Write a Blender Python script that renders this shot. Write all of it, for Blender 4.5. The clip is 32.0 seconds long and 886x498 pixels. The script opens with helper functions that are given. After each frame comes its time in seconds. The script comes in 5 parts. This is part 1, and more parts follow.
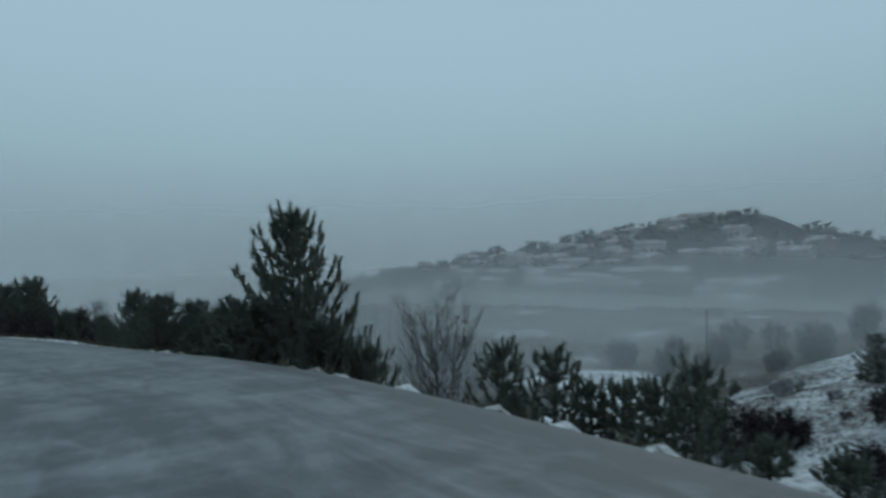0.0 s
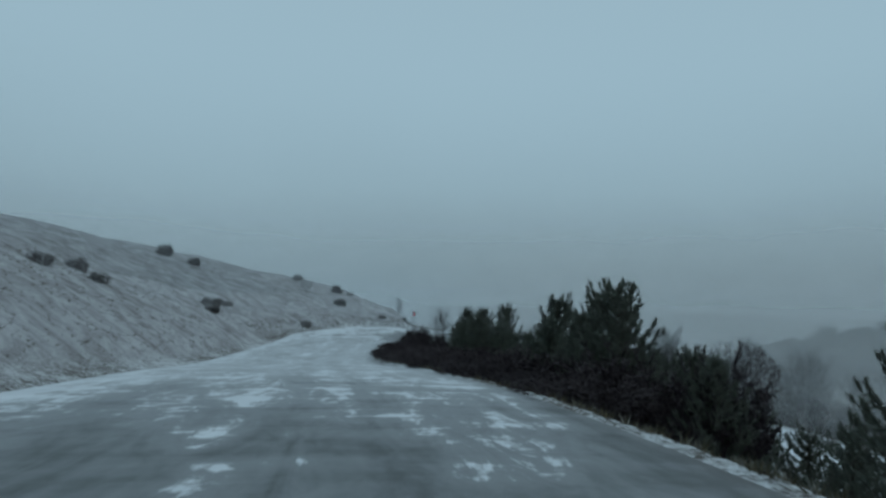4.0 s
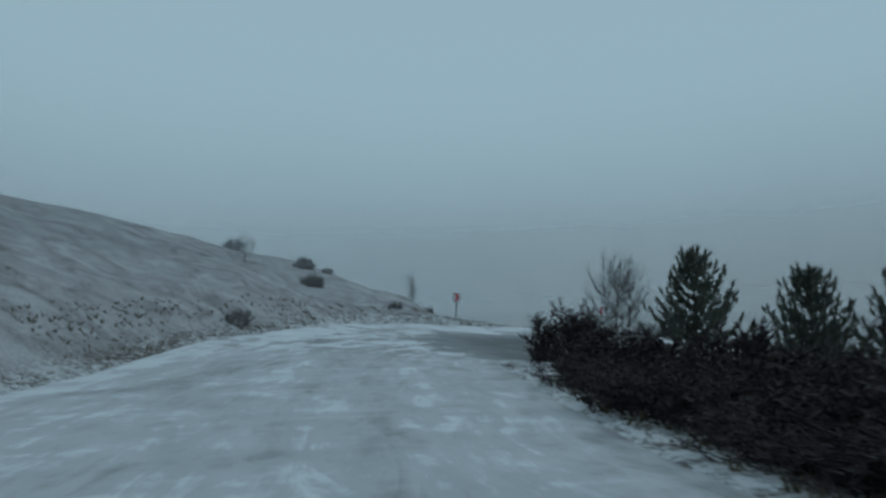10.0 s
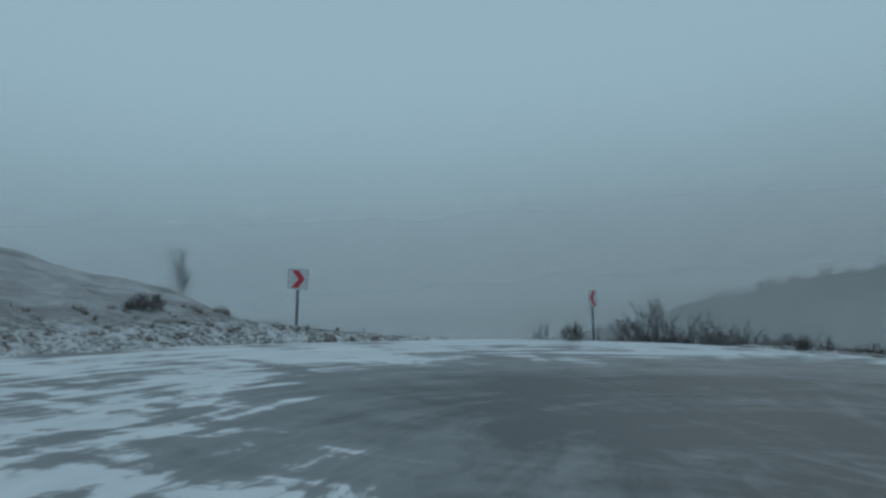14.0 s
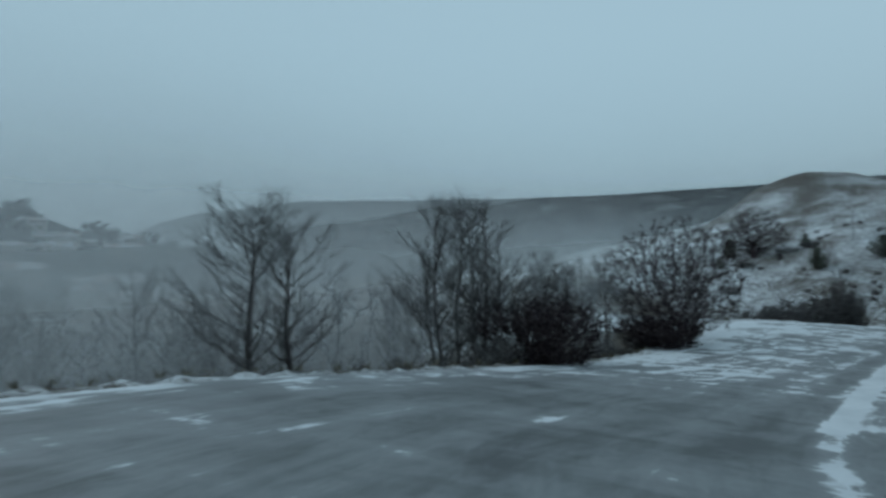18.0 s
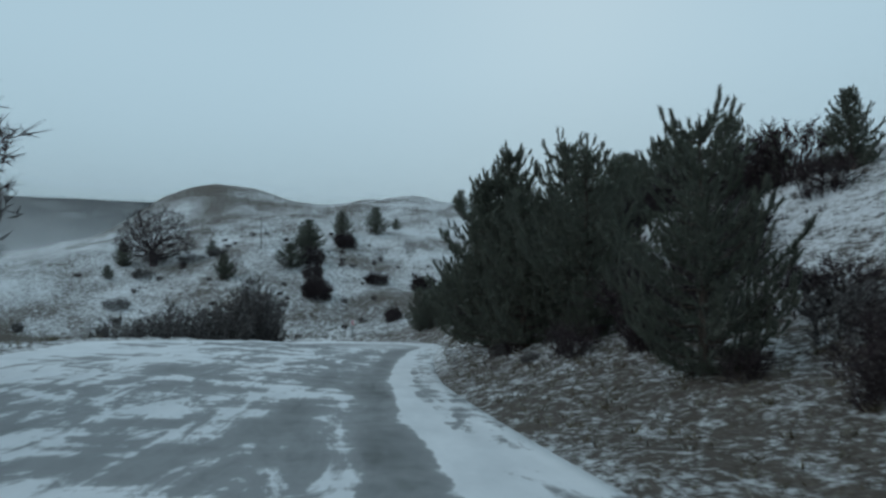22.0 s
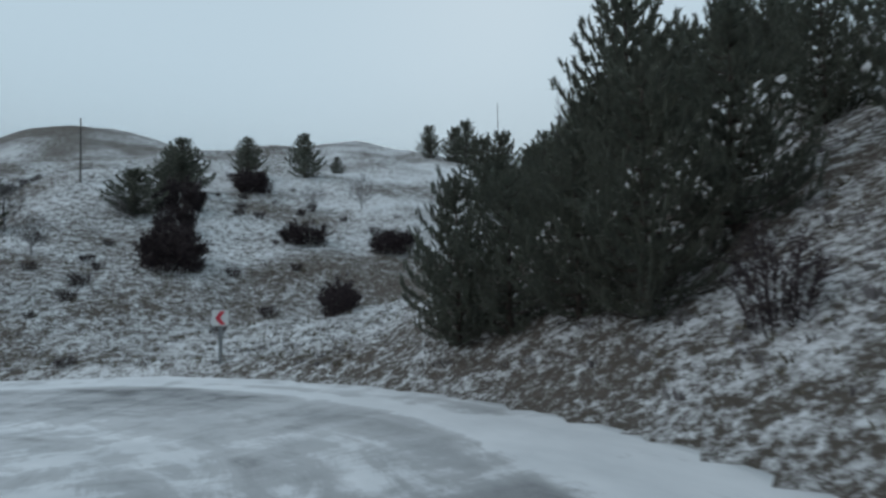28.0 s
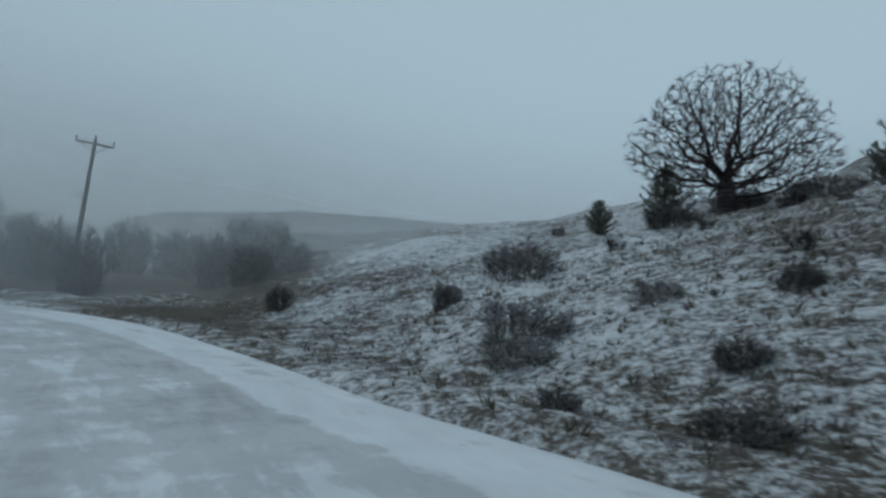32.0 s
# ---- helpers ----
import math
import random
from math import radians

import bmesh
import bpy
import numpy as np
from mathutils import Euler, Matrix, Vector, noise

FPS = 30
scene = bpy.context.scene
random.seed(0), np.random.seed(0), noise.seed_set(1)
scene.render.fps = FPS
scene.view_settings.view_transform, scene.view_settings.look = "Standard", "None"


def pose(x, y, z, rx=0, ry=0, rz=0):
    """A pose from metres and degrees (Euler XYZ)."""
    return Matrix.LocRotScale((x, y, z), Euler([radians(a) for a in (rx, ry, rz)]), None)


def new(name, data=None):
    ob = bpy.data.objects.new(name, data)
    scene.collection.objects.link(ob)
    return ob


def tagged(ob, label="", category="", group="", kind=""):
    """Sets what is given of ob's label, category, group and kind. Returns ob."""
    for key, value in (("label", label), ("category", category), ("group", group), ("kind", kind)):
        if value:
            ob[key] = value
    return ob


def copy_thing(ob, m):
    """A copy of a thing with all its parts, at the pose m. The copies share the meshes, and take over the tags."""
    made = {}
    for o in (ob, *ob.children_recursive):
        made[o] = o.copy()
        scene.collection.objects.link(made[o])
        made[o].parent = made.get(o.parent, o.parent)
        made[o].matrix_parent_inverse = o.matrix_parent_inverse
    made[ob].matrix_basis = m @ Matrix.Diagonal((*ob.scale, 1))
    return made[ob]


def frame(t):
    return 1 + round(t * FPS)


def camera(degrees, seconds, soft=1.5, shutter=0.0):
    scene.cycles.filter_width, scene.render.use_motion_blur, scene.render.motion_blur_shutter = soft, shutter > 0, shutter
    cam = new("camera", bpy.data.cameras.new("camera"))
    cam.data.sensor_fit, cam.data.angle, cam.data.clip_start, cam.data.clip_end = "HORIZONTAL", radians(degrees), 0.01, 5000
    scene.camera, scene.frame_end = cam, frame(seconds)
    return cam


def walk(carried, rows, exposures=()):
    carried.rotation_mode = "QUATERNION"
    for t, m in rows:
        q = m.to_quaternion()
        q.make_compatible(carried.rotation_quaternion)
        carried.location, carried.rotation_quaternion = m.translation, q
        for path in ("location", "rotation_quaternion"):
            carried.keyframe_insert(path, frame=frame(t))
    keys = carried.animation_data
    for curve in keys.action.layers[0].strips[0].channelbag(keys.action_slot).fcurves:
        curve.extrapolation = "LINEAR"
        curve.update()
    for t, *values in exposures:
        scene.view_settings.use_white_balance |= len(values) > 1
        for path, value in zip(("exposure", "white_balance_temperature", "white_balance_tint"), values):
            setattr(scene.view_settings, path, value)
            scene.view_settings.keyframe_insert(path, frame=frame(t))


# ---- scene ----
# ---------------------------------------------------------------- camera
cam = camera(70.0, 32.0, soft=2.7, shutter=0.2)
# seconds, place in metres, yaw, pitch and roll in degrees
PATH = [
    (0.0, -6.64, -6.58, 0.00, -1.7, 1.0, 1.4),
    (0.5, -7.88, -3.41, -0.29, 9.5, 2.7, 1.6),
    (1.0, -9.53, -0.01, -0.57, 17.6, 3.0, 1.4),
    (1.5, -11.53, 3.35, -0.69, 24.0, 3.4, 1.3),
    (2.0, -13.99, 6.65, -0.87, 29.6, 3.6, 1.9),
    (2.5, -17.23, 10.09, -1.02, 34.0, 3.8, 1.4),
    (3.0, -20.26, 13.02, -1.20, 37.0, 4.8, -0.2),
    (3.5, -23.28, 15.93, -1.25, 39.0, 4.3, -1.0),
    (5.5, -36.12, 27.72, -1.84, 37.8, 4.1, -2.3),
    (6.0, -40.01, 31.15, -2.20, 37.7, 3.8, -2.3),
    (6.5, -43.79, 34.49, -2.55, 39.4, 4.2, -2.2),
    (7.0, -47.98, 37.91, -2.99, 40.3, 4.2, -2.2),
    (7.5, -52.17, 41.14, -3.35, 41.4, 3.1, -1.6),
    (8.0, -56.71, 44.71, -3.92, 40.5, 3.2, -2.0),
    (8.5, -61.00, 48.24, -4.39, 39.7, 3.5, -1.0),
    (9.0, -65.28, 51.84, -4.90, 38.4, 3.9, -0.4),
    (9.5, -69.26, 55.43, -5.26, 37.0, 4.5, 0.1),
    (10.0, -73.22, 59.16, -5.51, 35.4, 4.9, 0.6),
    (10.5, -77.23, 63.00, -5.69, 34.5, 5.3, 1.5),
    (11.0, -80.91, 66.72, -5.96, 33.4, 5.6, 2.0),
    (11.5, -84.60, 70.53, -6.06, 32.0, 5.9, 1.9),
    (12.0, -87.99, 74.27, -6.10, 30.6, 6.2, 1.3),
    (12.5, -91.00, 77.89, -6.10, 28.4, 6.6, 1.5),
    (13.0, -93.59, 81.48, -6.01, 25.6, 5.8, 3.0),
    (13.5, -95.67, 84.49, -6.07, 20.0, 5.6, 3.1),
    (15.5, -97.30, 97.52, -6.62, -5.7, 0.8, 0.7),
    (16.0, -96.89, 100.50, -6.93, -18.9, -0.3, 0.6),
    (16.5, -95.45, 103.23, -7.38, -34.7, -1.3, 1.7),
    (17.0, -93.33, 105.32, -7.80, -52.2, 0.0, 1.4),
    (17.5, -90.54, 106.83, -8.20, -70.8, 1.4, 0.4),
    (18.0, -87.41, 107.20, -8.37, -88.1, 1.5, 1.4),
    (18.5, -83.64, 106.93, -8.77, -104.4, 1.9, 1.5),
    (19.0, -80.27, 105.82, -9.07, -116.0, 1.8, 2.7),
    (19.5, -77.04, 104.30, -9.46, -125.0, 1.4, 1.8),
    (20.0, -74.05, 102.42, -9.85, -130.8, 1.5, 1.9),
    (20.5, -70.92, 100.32, -10.22, -134.6, 1.4, 1.5),
    (21.0, -67.76, 97.98, -10.59, -136.9, 2.0, 0.7),
    (21.5, -64.59, 95.64, -10.95, -137.4, 2.6, 0.4),
    (22.0, -61.41, 93.17, -11.31, -137.9, 3.0, 0.3),
    (22.5, -58.10, 90.70, -11.65, -138.2, 3.2, 1.3),
    (23.0, -54.81, 88.09, -11.87, -138.7, 3.2, 2.0),
    (23.5, -51.52, 85.35, -12.19, -139.2, 3.1, 2.3),
    (24.0, -48.25, 82.59, -12.39, -139.8, 3.2, 3.9),
    (24.5, -45.13, 79.75, -12.71, -140.7, 2.6, 5.2),
    (25.0, -42.06, 76.73, -13.00, -142.3, 3.6, 5.9),
    (25.5, -38.98, 73.99, -13.17, -143.7, 3.1, 4.1),
    (27.5, -28.45, 62.86, -14.17, -146.9, 2.2, 1.4),
    (28.0, -25.62, 60.19, -14.49, -143.6, 2.4, 1.2),
    (28.5, -22.71, 57.86, -14.88, -138.7, 2.4, -0.5),
    (29.0, -19.56, 55.73, -15.26, -132.2, 2.4, -2.3),
    (29.5, -16.04, 54.15, -15.59, -123.8, 2.6, -3.1),
    (30.0, -12.36, 53.30, -15.88, -113.9, 3.1, -3.0),
    (30.5, -8.74, 53.04, -16.24, -103.9, 4.1, -3.4),
    (31.0, -5.04, 53.48, -16.50, -94.2, 5.2, -4.2),
    (31.5, -1.40, 54.51, -16.68, -85.1, 5.4, -4.9),
    (32.0, 2.15, 55.89, -16.87, -78.5, 6.2, -5.0),
]
# seconds, stops, kelvin, tint
EXPOSURE = [
    (0.0, 0.25, 6500, 10), (6.0, 0.1, 6500, 10), (9.0, 0.05, 6500, 10), (13.0, 0.0, 6450, 10), (17.0, 0.3, 6450, 10), (19.0, 0.3, 6500, 10), (21.0, 0.4, 6600, 12), (23.0, 0.55, 6900, 17),
    (24.0, 0.62, 7300, 28), (25.0, 0.6, 7500, 36), (27.5, 0.6, 7150, 23), (29.0, 0.5, 7000, 18), (30.0, 0.42, 6950, 18), (32.0, 0.25, 6800, 16),
]
walk(cam, [(t, pose(x, y, z, 90 + p, r, w)) for t, x, y, z, w, p, r in PATH], EXPOSURE)

# ---------------------------------------------------------------- sky and sun
world = bpy.data.worlds.new("overcast_sky")
scene.world = world
world.use_nodes = True
wn, wl = world.node_tree.nodes, world.node_tree.links
wn.clear()
w_out = wn.new("ShaderNodeOutputWorld")
w_bg = wn.new("ShaderNodeBackground")
w_bg.inputs["Strength"].default_value = 1.0
w_co = wn.new("ShaderNodeTexCoord")
w_sep = wn.new("ShaderNodeSeparateXYZ")
w_ramp = wn.new("ShaderNodeValToRGB")
w_sky = wn.new("ShaderNodeTexSky")
w_sky.sky_type, w_sky.sun_disc = "NISHITA", False
w_sky.sun_elevation, w_sky.sun_rotation = radians(28), radians(150)
w_noise = wn.new("ShaderNodeTexNoise")
w_noise.inputs["Scale"].default_value = 1.6
w_noise.inputs["Detail"].default_value = 3.0
w_mul = wn.new("ShaderNodeMath")
w_mul.operation = "MULTIPLY_ADD"
w_mul.inputs[1].default_value, w_mul.inputs[2].default_value = 0.10, -0.05
w_add = wn.new("ShaderNodeMath")
w_add.operation = "ADD"
w_mix = wn.new("ShaderNodeMixRGB")
w_mix.inputs["Fac"].default_value = 0.0022
w_ramp.color_ramp.interpolation = "B_SPLINE"
els = w_ramp.color_ramp.elements
els[0].position, els[0].color = 0.0, (0.155, 0.225, 0.262, 1)
els[1].position, els[1].color = 1.0, (0.25, 0.36, 0.42, 1)
for pos, col in ((0.60, (0.27, 0.39, 0.46, 1)), (0.06, (0.185, 0.268, 0.312, 1)), (0.16, (0.232, 0.343, 0.403, 1)), (0.34, (0.290, 0.430, 0.510, 1))):
    e = els.new(pos)
    e.color = col
wl.new(w_co.outputs["Generated"], w_sep.inputs[0])
wl.new(w_co.outputs["Generated"], w_noise.inputs["Vector"])
wl.new(w_noise.outputs["Fac"], w_mul.inputs[0])
wl.new(w_sep.outputs["Z"], w_add.inputs[0])
wl.new(w_mul.outputs[0], w_add.inputs[1])
wl.new(w_add.outputs[0], w_ramp.inputs["Fac"])
wl.new(w_ramp.outputs["Color"], w_mix.inputs["Color1"])
wl.new(w_sky.outputs["Color"], w_mix.inputs["Color2"])
wl.new(w_mix.outputs["Color"], w_bg.inputs["Color"])
wl.new(w_bg.outputs[0], w_out.inputs["Surface"])

sun = new("sun", bpy.data.lights.new("sun", "SUN"))
sun.data.energy, sun.data.angle, sun.data.color = 0.4, radians(60), (0.95, 0.98, 1.0)
sun.matrix_world = pose(0, 0, 60, 50, 0, 150)


# ---------------------------------------------------------------- materials
class Mat:
    """A node material with a principled shader and short calls to add nodes."""

    def __init__(self, name, rough=0.8, spec=0.3):
        self.m = bpy.data.materials.new(name)
        self.m.use_nodes = True
        self.n, self.l = self.m.node_tree.nodes, self.m.node_tree.links
        self.b = self.n["Principled BSDF"]
        self.b.inputs["Roughness"].default_value = rough
        self.b.inputs["Specular IOR Level"].default_value = spec
        self.co = self.n.new("ShaderNodeTexCoord")

    def put(self, socket, value):
        if hasattr(value, "is_output"):
            self.l.new(value, socket)
        else:
            socket.default_value = value

    def noise(self, scale, detail=4.0, rough=0.6, stretch=(1, 1, 1), coord="Object", warp=0.0):
        mp = self.n.new("ShaderNodeMapping")
        mp.inputs["Scale"].default_value = stretch
        self.l.new(self.co.outputs[coord], mp.inputs["Vector"])
        t = self.n.new("ShaderNodeTexNoise")
        t.inputs["Scale"].default_value, t.inputs["Detail"].default_value = scale, detail
        t.inputs["Roughness"].default_value, t.inputs["Distortion"].default_value = rough, warp
        self.l.new(mp.outputs[0], t.inputs["Vector"])
        return t.outputs["Fac"]

    def ramp(self, fac, *stops):
        r = self.n.new("ShaderNodeValToRGB")
        e = r.color_ramp.elements
        e[0].position, e[0].color = stops[0][0], (*stops[0][1], 1)
        e[1].position, e[1].color = stops[-1][0], (*stops[-1][1], 1)
        for p, c in stops[1:-1]:
            e.new(p).color = (*c, 1)
        self.put(r.inputs["Fac"], fac)
        return r.outputs["Color"]

    def grey(self, fac, lo, hi, a=0.0, b=1.0):
        r = self.n.new("ShaderNodeMapRange")
        r.inputs["From Min"].default_value, r.inputs["From Max"].default_value = lo, hi
        r.inputs["To Min"].default_value, r.inputs["To Max"].default_value = a, b
        self.put(r.inputs["Value"], fac)
        return r.outputs["Result"]

    def mix(self, fac, a, b, mode="MIX"):
        x = self.n.new("ShaderNodeMixRGB")
        x.blend_type = mode
        for s, v in zip(("Fac", "Color1", "Color2"), (fac, a, b)):
            self.put(x.inputs[s], (*v, 1) if isinstance(v, tuple) else v)
        return x.outputs["Color"]

    def math(self, op, a, b=0.0, c=0.0):
        x = self.n.new("ShaderNodeMath")
        x.operation = op
        for i, v in enumerate((a, b, c)):
            self.put(x.inputs[i], v)
        return x.outputs[0]

    def up(self, lo, hi):
        """How far a face looks up, from 0 to 1."""
        g = self.n.new("ShaderNodeNewGeometry")
        s = self.n.new("ShaderNodeSeparateXYZ")
        self.l.new(g.outputs["Normal"], s.inputs[0])
        return self.grey(s.outputs["Z"], lo, hi)

    def random(self):
        return self.n.new("ShaderNodeObjectInfo").outputs["Random"]

    def island(self):
        return self.n.new("ShaderNodeNewGeometry").outputs["Random Per Island"]

    def attribute(self, name):
        a = self.n.new("ShaderNodeAttribute")
        a.attribute_name = name
        return a.outputs["Fac"]

    def colour(self, c):
        self.put(self.b.inputs["Base Color"], (*c, 1) if isinstance(c, tuple) else c)
        return self

    def rough(self, v):
        self.put(self.b.inputs["Roughness"], v)
        return self

    def bump(self, height, strength=0.4, distance=0.05):
        x = self.n.new("ShaderNodeBump")
        x.inputs["Strength"].default_value, x.inputs["Distance"].default_value = strength, distance
        self.l.new(height, x.inputs["Height"])
        self.l.new(x.outputs[0], self.b.inputs["Normal"])
        return self


def make_materials():
    out = {}
    snow = (0.70, 0.74, 0.77)

    # asphalt under wind-blown snow; u across the road and v along it, in metres; wear: how bare it is swept
    m = Mat("snowy_asphalt", 0.75, 0.25)
    wear = m.attribute("wear")
    streak = m.noise(0.8, 6, 0.62, (1.25, 0.28, 1), "UV", 1.4)
    fine = m.noise(2.4, 5, 0.65, (1.1, 0.6, 1), "UV", 1.0)
    drift = m.noise(0.32, 3, 0.5, (1, 0.55, 1), "UV", 0.6)
    bars = m.noise(0.9, 4, 0.6, (0.34, 0.9, 1), "UV", 0.5)
    cover = m.math("ADD", m.math("MULTIPLY", streak, 0.62), m.math("MULTIPLY", fine, 0.26))
    cover = m.math("ADD", cover, m.math("MULTIPLY", drift, 0.40))
    cover = m.math("ADD", cover, m.math("MULTIPLY", bars, 0.50))
    cover = m.math("SUBTRACT", m.math("SUBTRACT", cover, 0.28), wear)
    veil = m.attribute("veil")
    lay = m.math("DIVIDE", m.math("ADD", cover, m.math("MULTIPLY_ADD", veil, 0.10, 0.01)), m.math("MULTIPLY_ADD", veil, 0.22, 0.09))
    lay = m.math("MINIMUM", m.math("MAXIMUM", lay, 0.0), 1.0)
    dust = m.grey(cover, -0.30, 0.03, 0.0, 0.28)
    # a thin veil of powder snow between the drifts
    dust = m.math("ADD", dust, m.math("MULTIPLY", veil, m.grey(m.math("ADD", cover, m.math("MULTIPLY", drift, 0.3)), -0.12, 0.2, 0.08, 0.42)))
    grit = m.noise(60, 3, 0.7, (1, 1, 1), "UV")
    asphalt = m.ramp(grit, (0.35, (0.055, 0.060, 0.063)), (0.65, (0.095, 0.100, 0.104)))
    white = m.ramp(m.noise(1.1, 4, 0.6, (1, 0.4, 1), "UV"), (0.3, (0.56, 0.60, 0.63)), (0.7, snow))
    col = m.mix(m.math("MAXIMUM", lay, dust), asphalt, white)
    m.colour(col).rough(m.grey(lay, 0, 1, 0.5, 0.85))
    m.bump(m.math("ADD", m.math("MULTIPLY", lay, 0.6), m.math("MULTIPLY", grit, 0.15)), 0.5, 0.03)
    out["road"] = m.m

    # pasture: dead grass and earth under thin snow
    m = Mat("snowy_pasture", 0.95, 0.1)
    bare = m.attribute("bare")
    powder_haze = m.attribute("powder_haze")
    big = m.noise(0.09, 4, 0.6)
    mid = m.noise(1.7, 5, 0.72, (1, 1, 1.6), "Object", 0.5)
    small = m.noise(6.0, 6, 0.78, (1, 1, 1.6))
    tiny = m.noise(22, 3, 0.7)
    cover = m.math("ADD", m.math("MULTIPLY", mid, 0.50), m.math("MULTIPLY", small, 0.55))
    cover = m.math("ADD", cover, m.math("MULTIPLY", big, 0.4))
    cover = m.math("SUBTRACT", cover, bare)
    lay = m.grey(cover, -0.01, 0.12)
    grass = m.ramp(small, (0.25, (0.050, 0.043, 0.038)), (0.5, (0.105, 0.092, 0.080)), (0.75, (0.19, 0.17, 0.15)))
    grass = m.mix(m.grey(big, 0.35, 0.65, 0, 0.6), grass, (0.085, 0.078, 0.066))
    white = m.ramp(tiny, (0.25, (0.50, 0.53, 0.55)), (0.7, snow))
    rough_field = m.mix(lay, grass, white)
    # evenly powdered short grass with faint darker patches; its pale low contrast also imitates fog haze
    blot = m.noise(0.42, 5, 0.66, (1, 1, 0.7), "Object", 0.8)
    thin = m.math("ADD", m.math("MULTIPLY", blot, 0.72), m.math("MULTIPLY", small, 0.34))
    even = m.ramp(thin, (0.38, (0.17, 0.165, 0.165)), (0.50, (0.30, 0.305, 0.315)), (0.64, (0.43, 0.445, 0.46)))
    m.colour(m.mix(powder_haze, rough_field, even))
    m.bump(m.math("ADD", m.math("MULTIPLY", small, 0.8), m.math("MULTIPLY", tiny, 0.25)), 0.6, 0.10)
    out["pasture"] = m.m

    m = Mat("pine_needles", 0.75, 0.2)
    n = m.noise(1.2, 3)
    base = m.mix(m.island(), (0.068, 0.080, 0.072), (0.128, 0.146, 0.118))
    base = m.mix(m.math("MULTIPLY", m.random(), 0.4), base, (0.060, 0.062, 0.046))
    base = m.mix(m.grey(n, 0.45, 0.7, 0, 0.35), base, (0.075, 0.070, 0.042))
    frost = m.math("MULTIPLY", m.up(0.2, 1.0), m.grey(m.island(), 0.55, 1.0, 0, 0.35))
    m.colour(m.mix(frost, base, (0.42, 0.45, 0.47)))
    # thin leaves let some light through
    leaf = m.n.new("ShaderNodeBsdfTranslucent")
    leaf.inputs["Color"].default_value = (0.19, 0.21, 0.175, 1)
    both = m.n.new("ShaderNodeMixShader")
    both.inputs["Fac"].default_value = 0.35
    m.l.new(m.b.outputs[0], both.inputs[1])
    m.l.new(leaf.outputs[0], both.inputs[2])
    m.l.new(both.outputs[0], m.n["Material Output"].inputs["Surface"])
    out["needles"] = m.m

    m = Mat("pine_bark", 0.9, 0.1)
    n = m.noise(7, 5, 0.65, (1, 1, 0.25))
    m.colour(m.ramp(n, (0.3, (0.05, 0.042, 0.038)), (0.7, (0.14, 0.115, 0.10)))).bump(n, 0.8, 0.05)
    out["bark"] = m.m

    # base grey raised to imitate thin fog; frost lies on the upper faces
    m = Mat("frosted_hazy_bark", 0.9, 0.1)
    n = m.noise(5, 4, 0.6, (1, 1, 0.4))
    base = m.ramp(n, (0.3, (0.075, 0.070, 0.072)), (0.7, (0.155, 0.148, 0.148)))
    m.colour(m.mix(m.math("MULTIPLY", m.up(-0.2, 0.8), m.grey(n, 0.35, 0.6, 0.2, 0.7)), base, (0.5, 0.53, 0.55)))
    m.bump(n, 0.5, 0.03)
    out["frosted"] = m.m

    # twigs likewise: fog haze put into the base grey, frost on top
    m = Mat("frosted_hazy_twigs", 0.95, 0.1)
    base = m.mix(m.island(), (0.115, 0.105, 0.105), (0.21, 0.20, 0.205))
    m.colour(m.mix(m.math("MULTIPLY", m.up(-0.3, 0.9), 0.45), base, (0.5, 0.53, 0.55)))
    out["twigs"] = m.m

    m = Mat("dark_twigs", 0.95, 0.1)
    base = m.mix(m.island(), (0.028, 0.021, 0.024), (0.070, 0.055, 0.058))
    m.colour(m.mix(m.math("MULTIPLY", m.up(0.0, 1.0), 0.04), base, (0.5, 0.53, 0.55)))
    out["thicket"] = m.m

    # dark twigs lightened to imitate fog haze, with some snow on upper faces
    m = Mat("hazy_twigs", 0.95, 0.1)
    base = m.mix(m.island(), (0.060, 0.055, 0.056), (0.125, 0.118, 0.118))
    m.colour(m.mix(m.math("MULTIPLY", m.up(0.0, 1.0), 0.25), base, (0.5, 0.53, 0.55)))
    out["dim"] = m.m

    m = Mat("dead_grass", 0.95, 0.1)
    base = m.mix(m.island(), (0.050, 0.045, 0.032), (0.17, 0.145, 0.095))
    m.colour(m.mix(m.math("MULTIPLY", m.up(0.1, 0.9), 0.35), base, (0.55, 0.58, 0.60)))
    out["grass"] = m.m

    m = Mat("rusty_leaves", 0.9, 0.15)
    m.colour(m.mix(m.island(), (0.075, 0.045, 0.032), (0.17, 0.10, 0.07)))
    out["rust"] = m.m

    m = Mat("galvanised_post", 0.55, 0.4)
    n = m.noise(14, 4)
    m.colour(m.ramp(n, (0.3, (0.12, 0.13, 0.135)), (0.7, (0.23, 0.245, 0.25)))).bump(n, 0.2, 0.01)
    m.b.inputs["Metallic"].default_value = 0.3
    out["post"] = m.m

    m = Mat("white_sign_face", 0.5, 0.4)
    n = m.noise(6, 4)
    m.colour(m.ramp(n, (0.3, (0.56, 0.58, 0.58)), (0.75, (0.74, 0.75, 0.75))))
    out["white"] = m.m
    m = Mat("red_sign_face", 0.45, 0.4)
    n = m.noise(8, 4)
    m.colour(m.ramp(n, (0.3, (0.50, 0.035, 0.055)), (0.75, (0.62, 0.06, 0.085))))
    out["red"] = m.m
    m = Mat("weathered_wood", 0.9, 0.15)
    n = m.noise(9, 5, 0.6, (1, 1, 0.08))
    m.colour(m.ramp(n, (0.3, (0.075, 0.072, 0.070)), (0.7, (0.17, 0.165, 0.16)))).bump(n, 0.5, 0.02)
